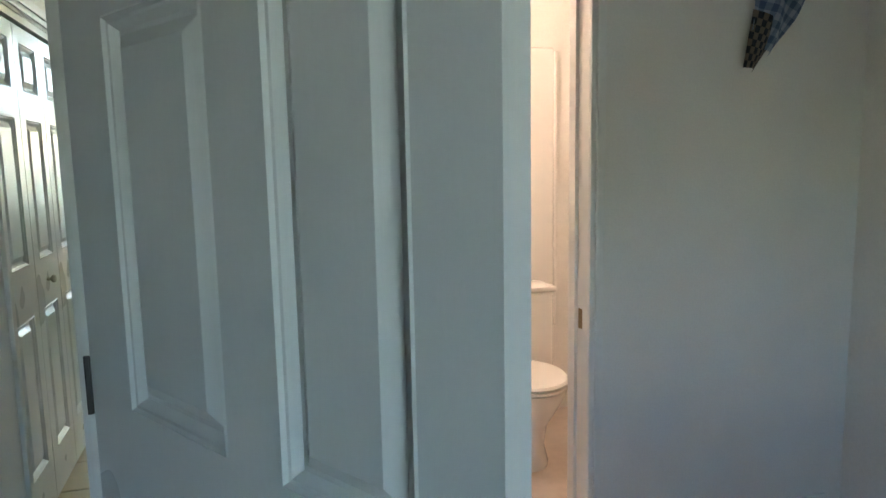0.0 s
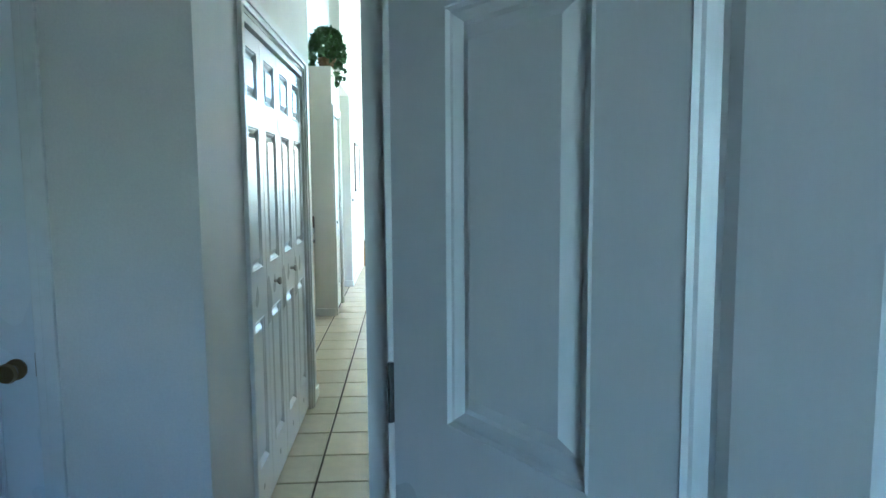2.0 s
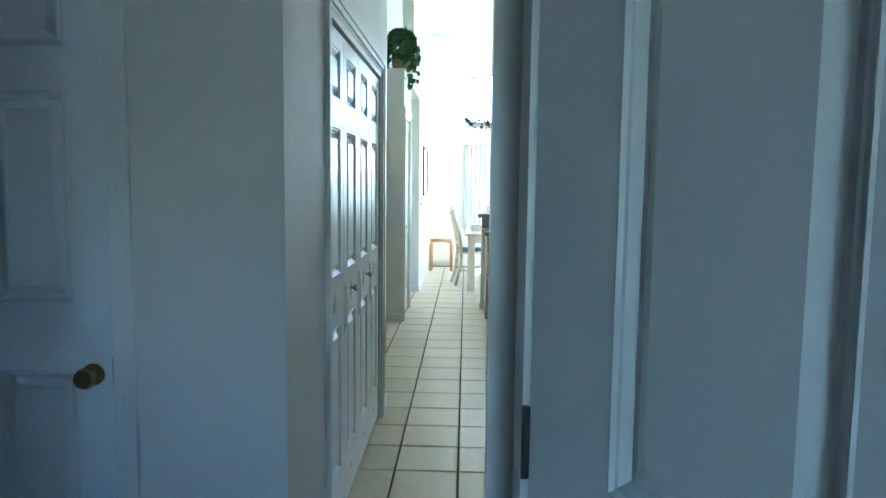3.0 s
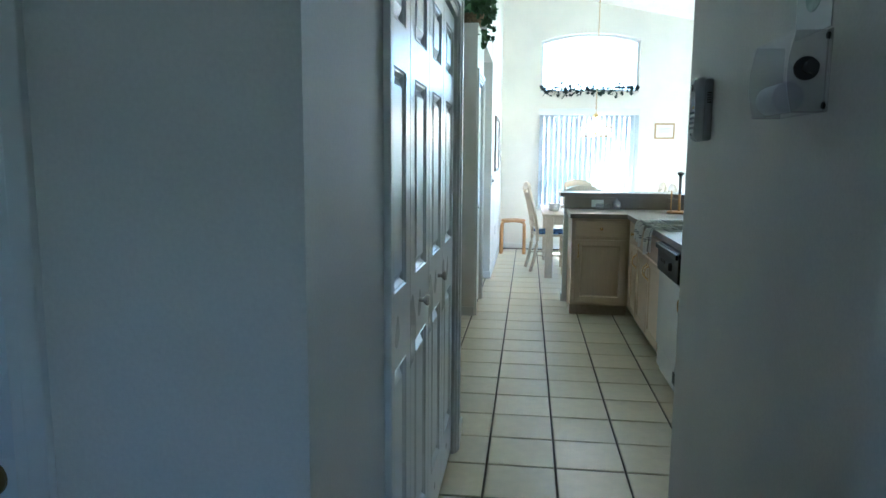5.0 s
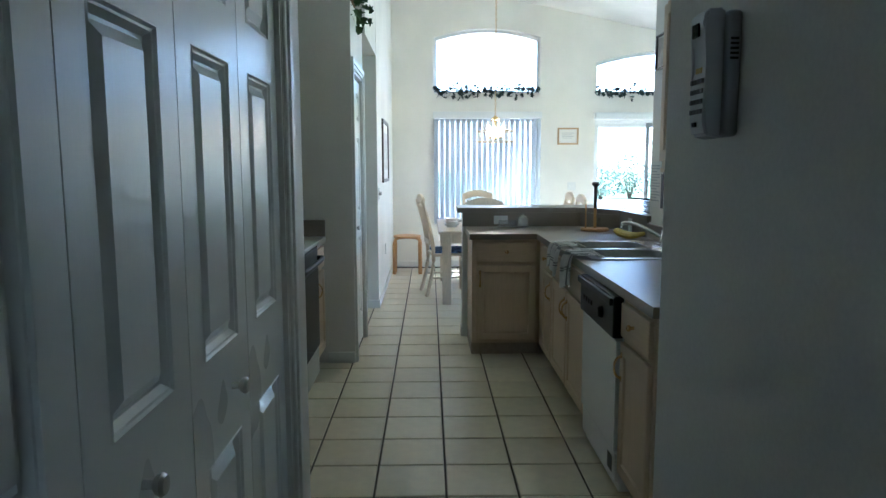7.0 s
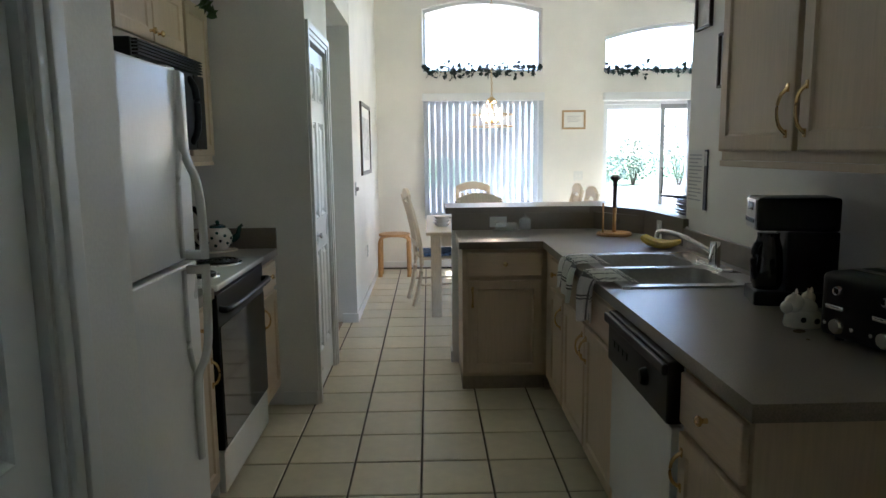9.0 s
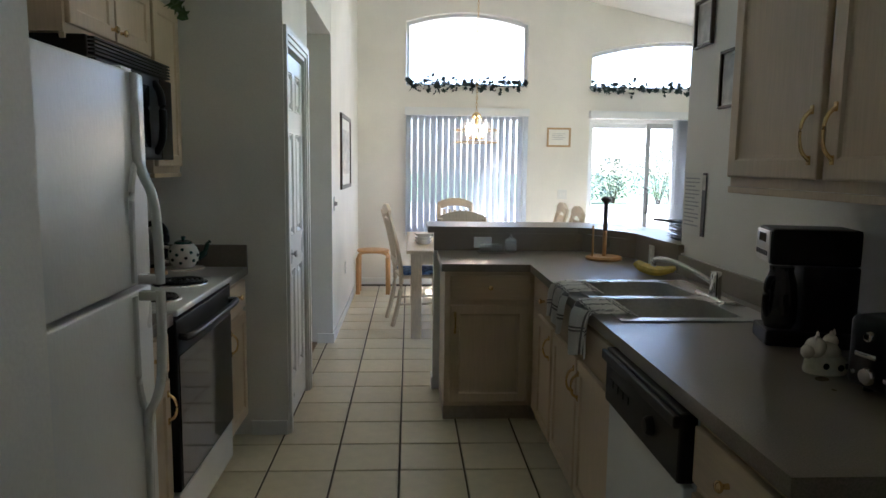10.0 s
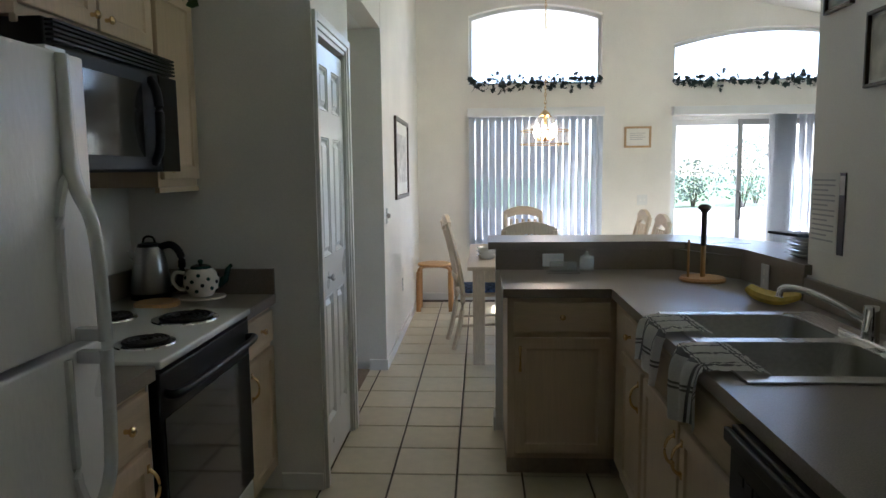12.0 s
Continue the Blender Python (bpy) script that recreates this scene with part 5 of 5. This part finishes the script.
for x, y, z in ((0.02, -0.056, 0.03), (-0.03, -0.054, 0.035), (0.055, -0.035, 0.03)):
    lathe(bm, [(0.011 * math.sin(math.pi * k / 6), -0.011 * math.cos(math.pi * k / 6)) for k in range(7)], (x, y, z), 10, 1, squash=(1, 0.5))
solo("cow_figurine", bm, [CREAM, DARKMETAL], "cream pottery cow napkin holder with dark spots", "figurine", pose(1.15, 4.22, 0.915) @ Matrix.Scale(0.78, 4), smooth=True)


def towel_holder():
    th = thing("paper_towel_holder", pose(1.185, 6.42, 0.915), "wooden paper towel holder, empty", "paper towel holder")
    bm = bmesh.new()
    lathe(bm, [(0.105, 0), (0.108, 0.01), (0.1, 0.02), (0, 0.02)], n=28)
    part("base", bm, PINE, th, "", True)
    bm = bmesh.new()
    lathe(bm, [(0.012, 0.02), (0.012, 0.17), (0.011, 0.17), (0.011, 0.33)], n=12)
    part("post", bm, PINE, th, "", True)
    bm = bmesh.new()
    lathe(bm, [(0.013, 0.17), (0.013, 0.325), (0.018, 0.335), (0.03, 0.345), (0.03, 0.358), (0.018, 0.368), (0, 0.37)], n=16)
    part("finial", bm, FRAMEDARK, th, "dark turned finial", True)
    bm = bmesh.new()
    tube(bm, [(-0.075, -0.02, 0.02), (-0.075, -0.02, 0.2)], 0.006, 8)
    part("side_rod", bm, PINE, th)


towel_holder()


def tea_towel(y0, y1, xt, drop, seed):
    """A striped cloth folded over the worktop's edge beside the sink."""
    rnd = random.Random(seed)
    nu = 30
    path = [(0.86, 0.924), (0.82, 0.93), (0.77, 0.928), (0.722, 0.925), (0.7, 0.912), (0.69, 0.88), (0.686, 0.84), (0.684, 0.8), (0.682, 0.915 - drop)]
    pts = curve([(x, 0, z) for x, z in path], 6)
    n = len(pts)
    bm = bmesh.new()
    grid = []
    for i, p in enumerate(pts):
        row = []
        f = i / (n - 1)
        for k in range(nu + 1):
            u = k / nu
            fold = 0.012 * math.sin(u * 15 + seed + 2 * f) * min(1, f * 1.6)
            y = y0 + (y1 - y0) * u + 0.012 * math.sin(5 * f + seed) + 0.04 * (0.5 - u) * f
            x = p.x + fold - 0.004 if f > 0.45 else p.x + xt
            z = p.z + (abs(fold) * 0.6 + 0.004 * rnd.random() if f <= 0.45 else -0.02 * math.sin(u * 5 + seed) * f)
            row.append(bm.verts.new((x, y, z)))
        grid.append(row)
    for i in range(n - 1):
        for k in range(nu):
            fc = bm.faces.new((grid[i][k], grid[i][k + 1], grid[i + 1][k + 1], grid[i + 1][k]))
            if k in (5, 7, 17, 25) or i % 16 in (3, 5):
                fc.material_index = 1
    bmesh.ops.solidify(bm, geom=bm.faces[:], thickness=0.006)
    solo("tea_towel", bm, [CLOTH, CLOTHDARK], "white tea towel with dark plaid stripes draped over the worktop edge", "tea towel", group="towels by the sink", smooth=True)


tea_towel(5.28, 5.56, 0.0, 0.15, 1)
tea_towel(4.86, 5.17, 0.0, 0.175, 4)

# bananas beside the tap
bn = thing("bananas", pose(1.29, 5.86, 0.915, 0, 0, -30), "bunch of yellow bananas on the worktop", "bananas")
for k in range(3):
    bm = bmesh.new()
    p = curve([(-0.1, 0.03 * k - 0.03, 0.055), (-0.05, 0.04 * k - 0.05, 0.03), (0.02, 0.045 * k - 0.055, 0.02), (0.09, 0.035 * k - 0.03, 0.035)], 5)
    n = len(p)
    tube(bm, p, [0.006 + 0.0145 * math.sin(math.pi * min(1, (i + 1.2) / (n + 1.0))) ** 0.6 for i in range(n)], 7)
    part("banana", bm, BANANA, bn, "", True)


def outlet(m, label="white wall outlet plate", switch=False):
    th = thing("light_switch" if switch else "wall_outlet", m, label, "switch" if switch else "outlet")
    bm = bmesh.new()
    box(bm, -0.035 - 0.022 * switch, 0.035 + 0.022 * switch, -0.006, 0, -0.057, 0.057, 0.003)
    part("plate", bm, ENAMEL, th)
    for q in ((-0.022, 0.022) if switch else (0,)):
        for z in ((0,) if switch else (-0.022, 0.022)):
            bm = bmesh.new()
            box(bm, q - 0.008, q + 0.008, -0.012 if switch else -0.0085, -0.006, z - 0.013, z + 0.013, 0.002)
            part("toggle" if switch else "socket", bm, TRIM, th)


outlet(pose(0.51, 6.805, 0.968, 0, 90, 0), "white outlet plate on the bar backsplash")
outlet(pose(1.391, 6.2, 0.968, 0, 0, -86.6), "white outlet plate beside the bananas")
outlet(pose(1.905, FAR, 1.12), "white double light switch by the patio door", True)
outlet(pose(-0.575, 9.06, 0.46, 0, 0, 90))

# glass butter dish and a glass jar
bd = thing("butter_dish", pose(0.55, 6.68, 0.915), "clear glass butter dish with lid", "butter dish")
bm = bmesh.new()
box(bm, -0.085, 0.085, -0.045, 0.045, 0, 0.012, 0.005)
part("tray", bm, CRYSTAL, bd)
bm = bmesh.new()
box(bm, -0.07, 0.07, -0.032, 0.032, 0.0125, 0.06, 0.01, 3)
part("cover", bm, CRYSTAL, bd, "", True)
gj = thing("glass_jar", pose(0.68, 6.73, 0.915), "small glass jar with knobbed lid", "jar")
bm = bmesh.new()
lathe(bm, [(0.035, 0), (0.04, 0.01), (0.042, 0.05), (0.036, 0.07), (0.033, 0.07), (0.036, 0.05), (0.034, 0.012), (0, 0.01)], n=20)
part("jar", bm, CRYSTAL, gj, "", True)
bm = bmesh.new()
lathe(bm, [(0.044, 0.071), (0.04, 0.08), (0.015, 0.09), (0.008, 0.095), (0.013, 0.105), (0, 0.114)], n=20)
part("lid", bm, CRYSTAL, gj, "", True)

# crockery at the end of the bar
ps = thing("plate_stack", pose(1.53, 6.1, 1.067), "stack of white plates at the end of the bar", "plates")
for k in range(6):
    bm = bmesh.new()
    z = 0.014 * k
    lathe(bm, [(0.05, z), (0.06, z + 0.004), (0.1 - 0.004 * (k % 2), z + 0.018), (0.095, z + 0.02), (0.055, z + 0.009), (0, z + 0.008)], (0.004 * (k % 3), 0.003 * (k % 2), 0), 24)
    part("plate", bm, PORCELAIN, ps, "", True)
bm = bmesh.new()
box(bm, -0.13, 0.1, -0.09, 0.09, 0.0, 0.012, 0.003)
solo("dark_folder", bm, BLACK, "dark folder lying on the plates", "folder", pose(1.52, 6.1, 1.1605, 0, 3, 15))

# plates on the dining table
for k, (x, y) in enumerate(((0.17, 8.55), (0.3, 9.2), (0.62, 8.4), (0.95, 8.8))):
    bm = bmesh.new()
    for q in range(1 if k else 3):
        z = 0.03 * q
        lathe(bm, [(0.05, z), (0.055, z + 0.005), (0.085, z + 0.035), (0.08, z + 0.036), (0.05, z + 0.01), (0, z + 0.009)], (0, 0, 0), 20)
    solo("dinner_bowl", bm, PORCELAIN, "white bowl set on the dining table", "bowl", pose(x, y, 0.755), "bowls on the table", smooth=True)


# ---- on the walls ----
def picture(name, m, w, h, frame_w, frame_mat, mat_w, label, lines=0):
    """A framed print facing -y, its centre at the pose."""
    th = thing(name, m, label, "picture")
    bm = bmesh.new()
    for r in ((-w / 2, w / 2, h / 2 - frame_w, h / 2), (-w / 2, w / 2, -h / 2, -h / 2 + frame_w), (-w / 2, -w / 2 + frame_w, -h / 2 + frame_w, h / 2 - frame_w), (w / 2 - frame_w, w / 2, -h / 2 + frame_w, h / 2 - frame_w)):
        box(bm, r[0], r[1], -0.02, 0, r[2], r[3], 0.003)
    part("frame", bm, frame_mat, th)
    part("mount", boxes((-w / 2 + frame_w, w / 2 - frame_w, -0.006, -0.001, -h / 2 + frame_w, h / 2 - frame_w)), PAPER, th, "pale paper mount")
    part("print", boxes((-w / 2 + frame_w + mat_w, w / 2 - frame_w - mat_w, -0.009, -0.0065, -h / 2 + frame_w + mat_w, h / 2 - frame_w - mat_w)), PRINT if not lines else PAPER, th)
    for k in range(lines):
        z = h / 2 - frame_w - mat_w - 0.02 - 0.022 * k
        part("text_line", boxes((-w * 0.28, w * (0.28 - 0.1 * (k % 2)), -0.0105, -0.0095, z - 0.004, z + 0.002)), INK, th)
    return th


picture("framed_picture", pose(-0.575, 9.12, 1.565, 0, 0, 90), 0.95, 0.68, 0.035, FRAMEDARK, 0.1, "dark-framed print with wide pale mount")
picture("framed_certificate", pose(1.84, FAR, 1.805), 0.29, 0.23, 0.022, FRAMEGOLD, 0.03, "small gold-framed certificate on the end wall", 4)
picture("framed_picture", pose(1.43, 5.44, 1.84, 0, 0, -90), 0.2, 0.25, 0.012, FRAMEDARK, 0.012, "small grey print on the kitchen wall")
picture("framed_picture", pose(1.43, 5.745, 2.13, 0, 0, -90), 0.19, 0.22, 0.012, FRAMEDARK, 0.012, "small grey print high on the kitchen wall")
nt2 = thing("paper_notice", pose(1.43, 5.79, 1.28, 0, 0, -90), "printed white notice taped to the wall", "notice")
part("sheet", boxes((-0.105, 0.105, -0.003, 0, -0.15, 0.15)), PAPER, nt2)
for k in range(13):
    part("text_line", boxes((-0.085, 0.08 - 0.05 * (k % 3 == 2), -0.0045, -0.0035, 0.12 - 0.019 * k, 0.126 - 0.019 * k)), INK, nt2)
cl = thing("wall_strip", pose(1.43, 5.66, 1.28, 0, 0, -90), "narrow dark grey printed strip on the wall", "notice")
part("strip", boxes((-0.02, 0.02, -0.004, 0, -0.15, 0.15)), mat("dark printed card", (0.06, 0.055, 0.08), 0.5), cl)
part("strip_top", boxes((-0.018, 0.018, -0.0055, -0.0045, 0.07, 0.14)), PRINT, cl)
bm = bmesh.new()
lathe(bm, [(0.02, 0), (0.02, 0.012), (0.014, 0.03), (0, 0.032)], n=16)
bmesh.ops.transform(bm, matrix=Matrix.Rotation(radians(90), 4, "Y"), verts=bm.verts)
dm = thing("wall_dimmer", pose(-0.575, 8.12, 1.13), "round dimmer knob on a white plate", "dimmer")
part("plate", boxes((0, 0.005, -0.035, 0.035, -0.057, 0.057)), ENAMEL, dm)
part("dial", bm, NICKEL, dm, "", True)


def phone():
    th = thing("wall_phone", pose(0.39, 2.345, 1.54, 0, 0, -90), "pale grey cordless wall phone", "phone")
    bm = bmesh.new()
    box(bm, -0.034, 0.036, -0.022, 0, -0.092, 0.092, 0.009, 3)
    cradle = part("cradle", bm, mat("mid grey plastic", (0.42, 0.42, 0.44), 0.5), th, "grey cradle", True)
    for k in range(5):
        part("vent", boxes((0.0355, 0.037, -0.018, -0.006, 0.02 + 0.007 * k, 0.0235 + 0.007 * k)), BLACK, cradle)
    bm = bmesh.new()
    prof = [(-0.023, -0.095), (-0.046, -0.09), (-0.051, -0.07), (-0.05, -0.02), (-0.046, 0.02), (-0.053, 0.06), (-0.056, 0.08), (-0.05, 0.094), (-0.023, 0.096)]
    a, b = [[bm.verts.new((x, y, z)) for y, z in prof] for x in (-0.028, 0.028)]
    m = len(prof)
    for k in range(m):
        bm.faces.new((a[k], a[(k + 1) % m], b[(k + 1) % m], b[k]))
    bm.faces.new(a)
    bm.faces.new(b)
    bmesh.ops.bevel(bm, geom=bm.edges[:], offset=0.004, segments=2, affect="EDGES")
    h = part("handset", bm, mat("pale grey plastic", (0.78, 0.78, 0.79), 0.25), th, "", True)
    bm = bmesh.new()
    box(bm, -0.012, 0.012, -0.0578, -0.0535, 0.056, 0.076, 0.001)
    part("display", bm, BLACKGLASS, h, "small dark display")
    part("stripe", boxes((-0.014, 0.008, -0.0485, -0.045, 0.004, 0.012)), mat("amber print", (0.55, 0.4, 0.12), 0.5), h, "amber printed mark")
    grey = mat("grey rubber key", (0.2, 0.2, 0.22), 0.6)
    for r in range(4):
        for c in range(4):
            bm = bmesh.new()
            box(bm, -0.0235 + 0.0125 * c, -0.0155 + 0.0125 * c, -0.0528, -0.047, -0.012 - 0.015 * r, -0.005 - 0.015 * r, 0.001)
            part("key", bm, grey, h)
    bm = bmesh.new()
    box(bm, -0.012, 0.002, -0.0528, -0.048, -0.076, -0.069, 0.001)
    part("key", bm, BLACK, h)


phone()


def dispenser():
    """A clear acrylic box on the wall, its front bowed, with a spindle through the near side."""
    th = thing("clear_dispenser", pose(0.39, 1.52, 1.48, 0, 0, -90), "clear acrylic wall dispenser with dark grey spindle", "dispenser")
    L, H = 0.225, 0.15
    prof = [(-0.05 - 0.022 * math.sin(math.pi * (0.15 + 0.7 * k / 10)), H * k / 10) for k in range(11)]
    bm = bmesh.new()
    a, b = [[bm.verts.new((x, y, z)) for y, z in prof] for x in (-L, 0.0)]
    for k in range(10):
        bm.faces.new((a[k], a[k + 1], b[k + 1], b[k]))
    bmesh.ops.solidify(bm, geom=bm.faces[:], thickness=0.003)
    part("front_cover", bm, CLEAR, th, "clear bowed front", True)
    for x in (-L, -0.003):
        bm = bmesh.new()
        p = [(0, 0)] + [(y + 0.003, z) for y, z in prof] + [(0, H)]
        c, d = [[bm.verts.new((x + dx, y, z)) for y, z in p] for dx in (0, 0.003)]
        for k in range(len(p)):
            bm.faces.new((c[k], c[(k + 1) % len(p)], d[(k + 1) % len(p)], d[k]))
        bm.faces.new(c)
        bm.faces.new(d)
        part("side_panel", bm, CLEAR, th)
    bm = bmesh.new()
    box(bm, -L + 0.004, -0.004, -0.052, -0.002, 0, 0.003)
    part("floor_panel", bm, CLEAR, th)
    bm = bmesh.new()
    box(bm, 0.0, 0.018, -0.004, -0.0005, 0.0, H, 0.001)
    part("flange", bm, CLEAR, th, "clear screw flange")
    for z in (0.012, H - 0.012):
        bm = bmesh.new()
        lathe(bm, [(0.007, 0), (0.006, 0.004), (0, 0.005)], n=10)
        bmesh.ops.transform(bm, matrix=Matrix.Translation((0.009, -0.004, z)) @ Matrix.Rotation(radians(90), 4, "X"), verts=bm.verts)
        part("screw", bm, DARKMETAL, th, "", True)
    bm = bmesh.new()
    lathe(bm, [(0.022, 0), (0.022, 0.006), (0.01, 0.008), (0.01, 0.022), (0.013, 0.024), (0.012, 0.034), (0, 0.036)], n=16)
    bmesh.ops.transform(bm, matrix=Matrix.Translation((0.0005, -0.038, 0.08)) @ Matrix.Rotation(radians(90), 4, "Y"), verts=bm.verts)
    part("spindle", bm, mat("smoke grey plastic", (0.06, 0.06, 0.07), 0.2), th, "dark grey spindle", True)
    bm = bmesh.new()
    lathe(bm, [(0.012, 0), (0.03, 0), (0.03, 0.1), (0.012, 0.1)], n=24)
    bmesh.ops.transform(bm, matrix=Matrix.Translation((-0.19, -0.034, 0.036)) @ Matrix.Rotation(radians(90), 4, "Y"), verts=bm.verts)
    solo("bag_roll", bm, mat("white plastic film", (0.75, 0.76, 0.78), 0.4), "small white roll inside the clear dispenser", "roll", pose(0.39, 1.52, 1.48, 0, 0, -90), smooth=True)
    card = thing("wall_card", pose(0.39, 1.6, 1.7, 0, 0, -90), "pale laminated card with a grey-green picture", "notice")
    part("sheet", boxes((-0.085, 0.085, -0.002, 0, -0.065, 0.075)), mat("laminated card", (0.62, 0.63, 0.6), 0.25), card)
    bm = bmesh.new()
    lathe(bm, [(0.042, 0), (0.04, 0.001), (0, 0.001)], n=20, squash=(1, 0.8))
    bmesh.ops.transform(bm, matrix=Matrix.Translation((0.0, -0.0025, 0.01)) @ Matrix.Rotation(radians(90), 4, "X"), verts=bm.verts)
    part("printed_picture", bm, mat("grey-green print", (0.3, 0.36, 0.32), 0.5, grain=0.4, scale=30), card)


dispenser()

# gingham cloth hanging on the wall by the bathroom
gh = thing("gingham_cloth", pose(2.055, 0.994, 1.735, 0, 24, 0) @ Matrix.Scale(1.6, 4), "blue gingham cloth decoration hanging on the wall", "cloth decoration")
bm = bmesh.new()
n = 14
rows = []
for i in range(n + 1):
    t = i / n
    w = 0.028 + 0.05 * t ** 0.8
    rows.append([bm.verts.new((-w + 2 * w * k / 10, -0.012 - 0.02 * math.sin(math.pi * k / 10) - 0.006 * math.sin(9 * t + k), 0.03 + 0.22 * t)) for k in range(11)])
for i in range(n):
    for k in range(10):
        f = bm.faces.new((rows[i][k], rows[i][k + 1], rows[i + 1][k + 1], rows[i + 1][k]))
        f.material_index = (i % 2) + (k % 2)
bmesh.ops.solidify(bm, geom=bm.faces[:], thickness=0.004)
part("cloth", bm, [mat("pale check", (0.55, 0.6, 0.68), 0.95), GINGHAM, mat("blue check", (0.14, 0.2, 0.34), 0.95)], gh, "", True)
bm = bmesh.new()
rows = []
for i in range(9):
    t = i / 8
    w = 0.012 + 0.03 * t
    rows.append([bm.verts.new((-w - 0.01 + 2 * w * k / 8, -0.014 - 0.018 * math.sin(math.pi * k / 8), 0.12 * t - 0.02)) for k in range(9)])
for i in range(8):
    for k in range(8):
        rows_f = bm.faces.new((rows[i][k], rows[i][k + 1], rows[i + 1][k + 1], rows[i + 1][k]))
        rows_f.material_index = (i + k) % 2
bmesh.ops.solidify(bm, geom=bm.faces[:], thickness=0.003)
part("dark_tail", bm, [GINGHAMDARK, mat("tan check", (0.3, 0.25, 0.2), 0.95)], gh, "dark checked tail of the cloth", True)


# ---- bathroom ----
def toilet():
    th = thing("toilet", pose(1.555, 1.79, 0.004), "white porcelain toilet with closed lid", "toilet")
    bm = bmesh.new()
    lathe(bm, [(0.1, 0), (0.105, 0.02), (0.085, 0.1), (0.1, 0.2), (0.16, 0.3), (0.19, 0.37), (0.19, 0.385), (0, 0.385)], n=28, squash=(0.95, 1.15))
    part("bowl", bm, PORCELAIN, th, "", True)
    bm = bmesh.new()
    lathe(bm, [(0.0, 0.388), (0.19, 0.388), (0.2, 0.395), (0.2, 0.405), (0.19, 0.41), (0, 0.41)], n=28, squash=(0.95, 1.15))
    part("seat", bm, PORCELAIN, th, "", True)
    bm = bmesh.new()
    lathe(bm, [(0.0, 0.412), (0.19, 0.412), (0.198, 0.42), (0.19, 0.432), (0.1, 0.438), (0, 0.438)], n=28, squash=(0.95, 1.15))
    part("lid", bm, PORCELAIN, th, "", True)
    bm = bmesh.new()
    box(bm, -0.24, 0.24, 0.2, 0.38, 0.36, 0.76, 0.02, 3)
    part("tank", bm, PORCELAIN, th, "", True)
    bm = bmesh.new()
    box(bm, -0.25, 0.25, 0.19, 0.39, 0.762, 0.79, 0.01, 3)
    part("tank_lid", bm, PORCELAIN, th, "", True)


toilet()
sr = thing("shower_surround", pose(0, 0, 0), "pale moulded bath surround panel", "bath surround")
bm = bmesh.new()
box(bm, 0.6, 1.975, 2.36, 2.38, 0.4, 2.0, 0.01)
part("panel", bm, PORCELAIN, sr)
bm = bmesh.new()
box(bm, 1.965, 1.985, 2.335, 2.36, 0.5, 1.98, 0.008)
part("rib", bm, PORCELAIN, sr)
# globe added above the view as the source of the bathroom's warm light
gl = thing("bathroom_globe_light", pose(1.25, 1.6, 2.44), "unseen lit globe added for the bathroom's warm light", "ceiling light")
bm = bmesh.new()
lathe(bm, [(0.07, 0), (0.07, -0.02), (0.05, -0.03)], n=20)
part("base", bm, BRASS, gl, "", True)
bm = bmesh.new()
lathe(bm, [(0.05, -0.03), (0.09, -0.06), (0.1, -0.1), (0.07, -0.16), (0, -0.18)], n=20)
part("globe", bm, BATHBULB, gl, "glowing globe", True)
st = thing("strike_plate", pose(1.4395, 1.05, 0.87), "dark strike plate on the bathroom jamb", "strike plate")
part("plate", boxes((-0.002, 0, -0.012, 0.012, -0.035, 0.035)), OLDBRASS, st)


# ---- floor tiles ----
def tile_floor():
    S, G = 0.3125, 0.005
    cells = {}
    proto = None
    floor = tagged(new("floor"), "square beige ceramic tile floor with dark grout", "", "", "structure")
    rnd = random.Random(5)
    bm = bmesh.new()
    c = S / 2 - G
    box(bm, -c, c, -c, c, -0.008, 0.0, 0.003, 1)
    me = bpy.data.meshes.new("tile")
    bm.to_mesh(me)
    bm.free()
    me.materials.append(TILE)
    rest_v, rest_f = [], []
    for i in range(-10, 17):
        for j in range(-9, 35):
            x, y = (i + 0.5) * S, (j + 0.5) * S
            if y > FAR or x > 5.1 or (x < -0.9 and 6.95 < y < 7.9):
                continue
            if 4 <= j and -3 <= i <= 2 and y < 10.4:
                t = new("tile", me)
                t.location = (x, y, rnd.uniform(-0.0012, 0.0))
                t.rotation_euler = (rnd.uniform(-0.002, 0.002), rnd.uniform(-0.002, 0.002), 0)
                t.parent = floor
            else:
                n = len(rest_v)
                for z, q in ((-0.008, c), (-0.002, c), (0.0, c - 0.003)):
                    rest_v += [(x - q, y - q, z), (x + q, y - q, z), (x + q, y + q, z), (x - q, y + q, z)]
                for a in (0, 4):
                    rest_f += [(n + a + k, n + a + (k + 1) % 4, n + a + 4 + (k + 1) % 4, n + a + 4 + k) for k in range(4)]
                rest_f.append((n + 8, n + 9, n + 10, n + 11))
    me2 = bpy.data.meshes.new("tiles")
    me2.from_pydata(rest_v, [], rest_f)
    me2.materials.append(TILE)
    o = new("floor_tiles", me2)
    o.parent = floor
    o["kind"] = "stuff"


tile_floor()
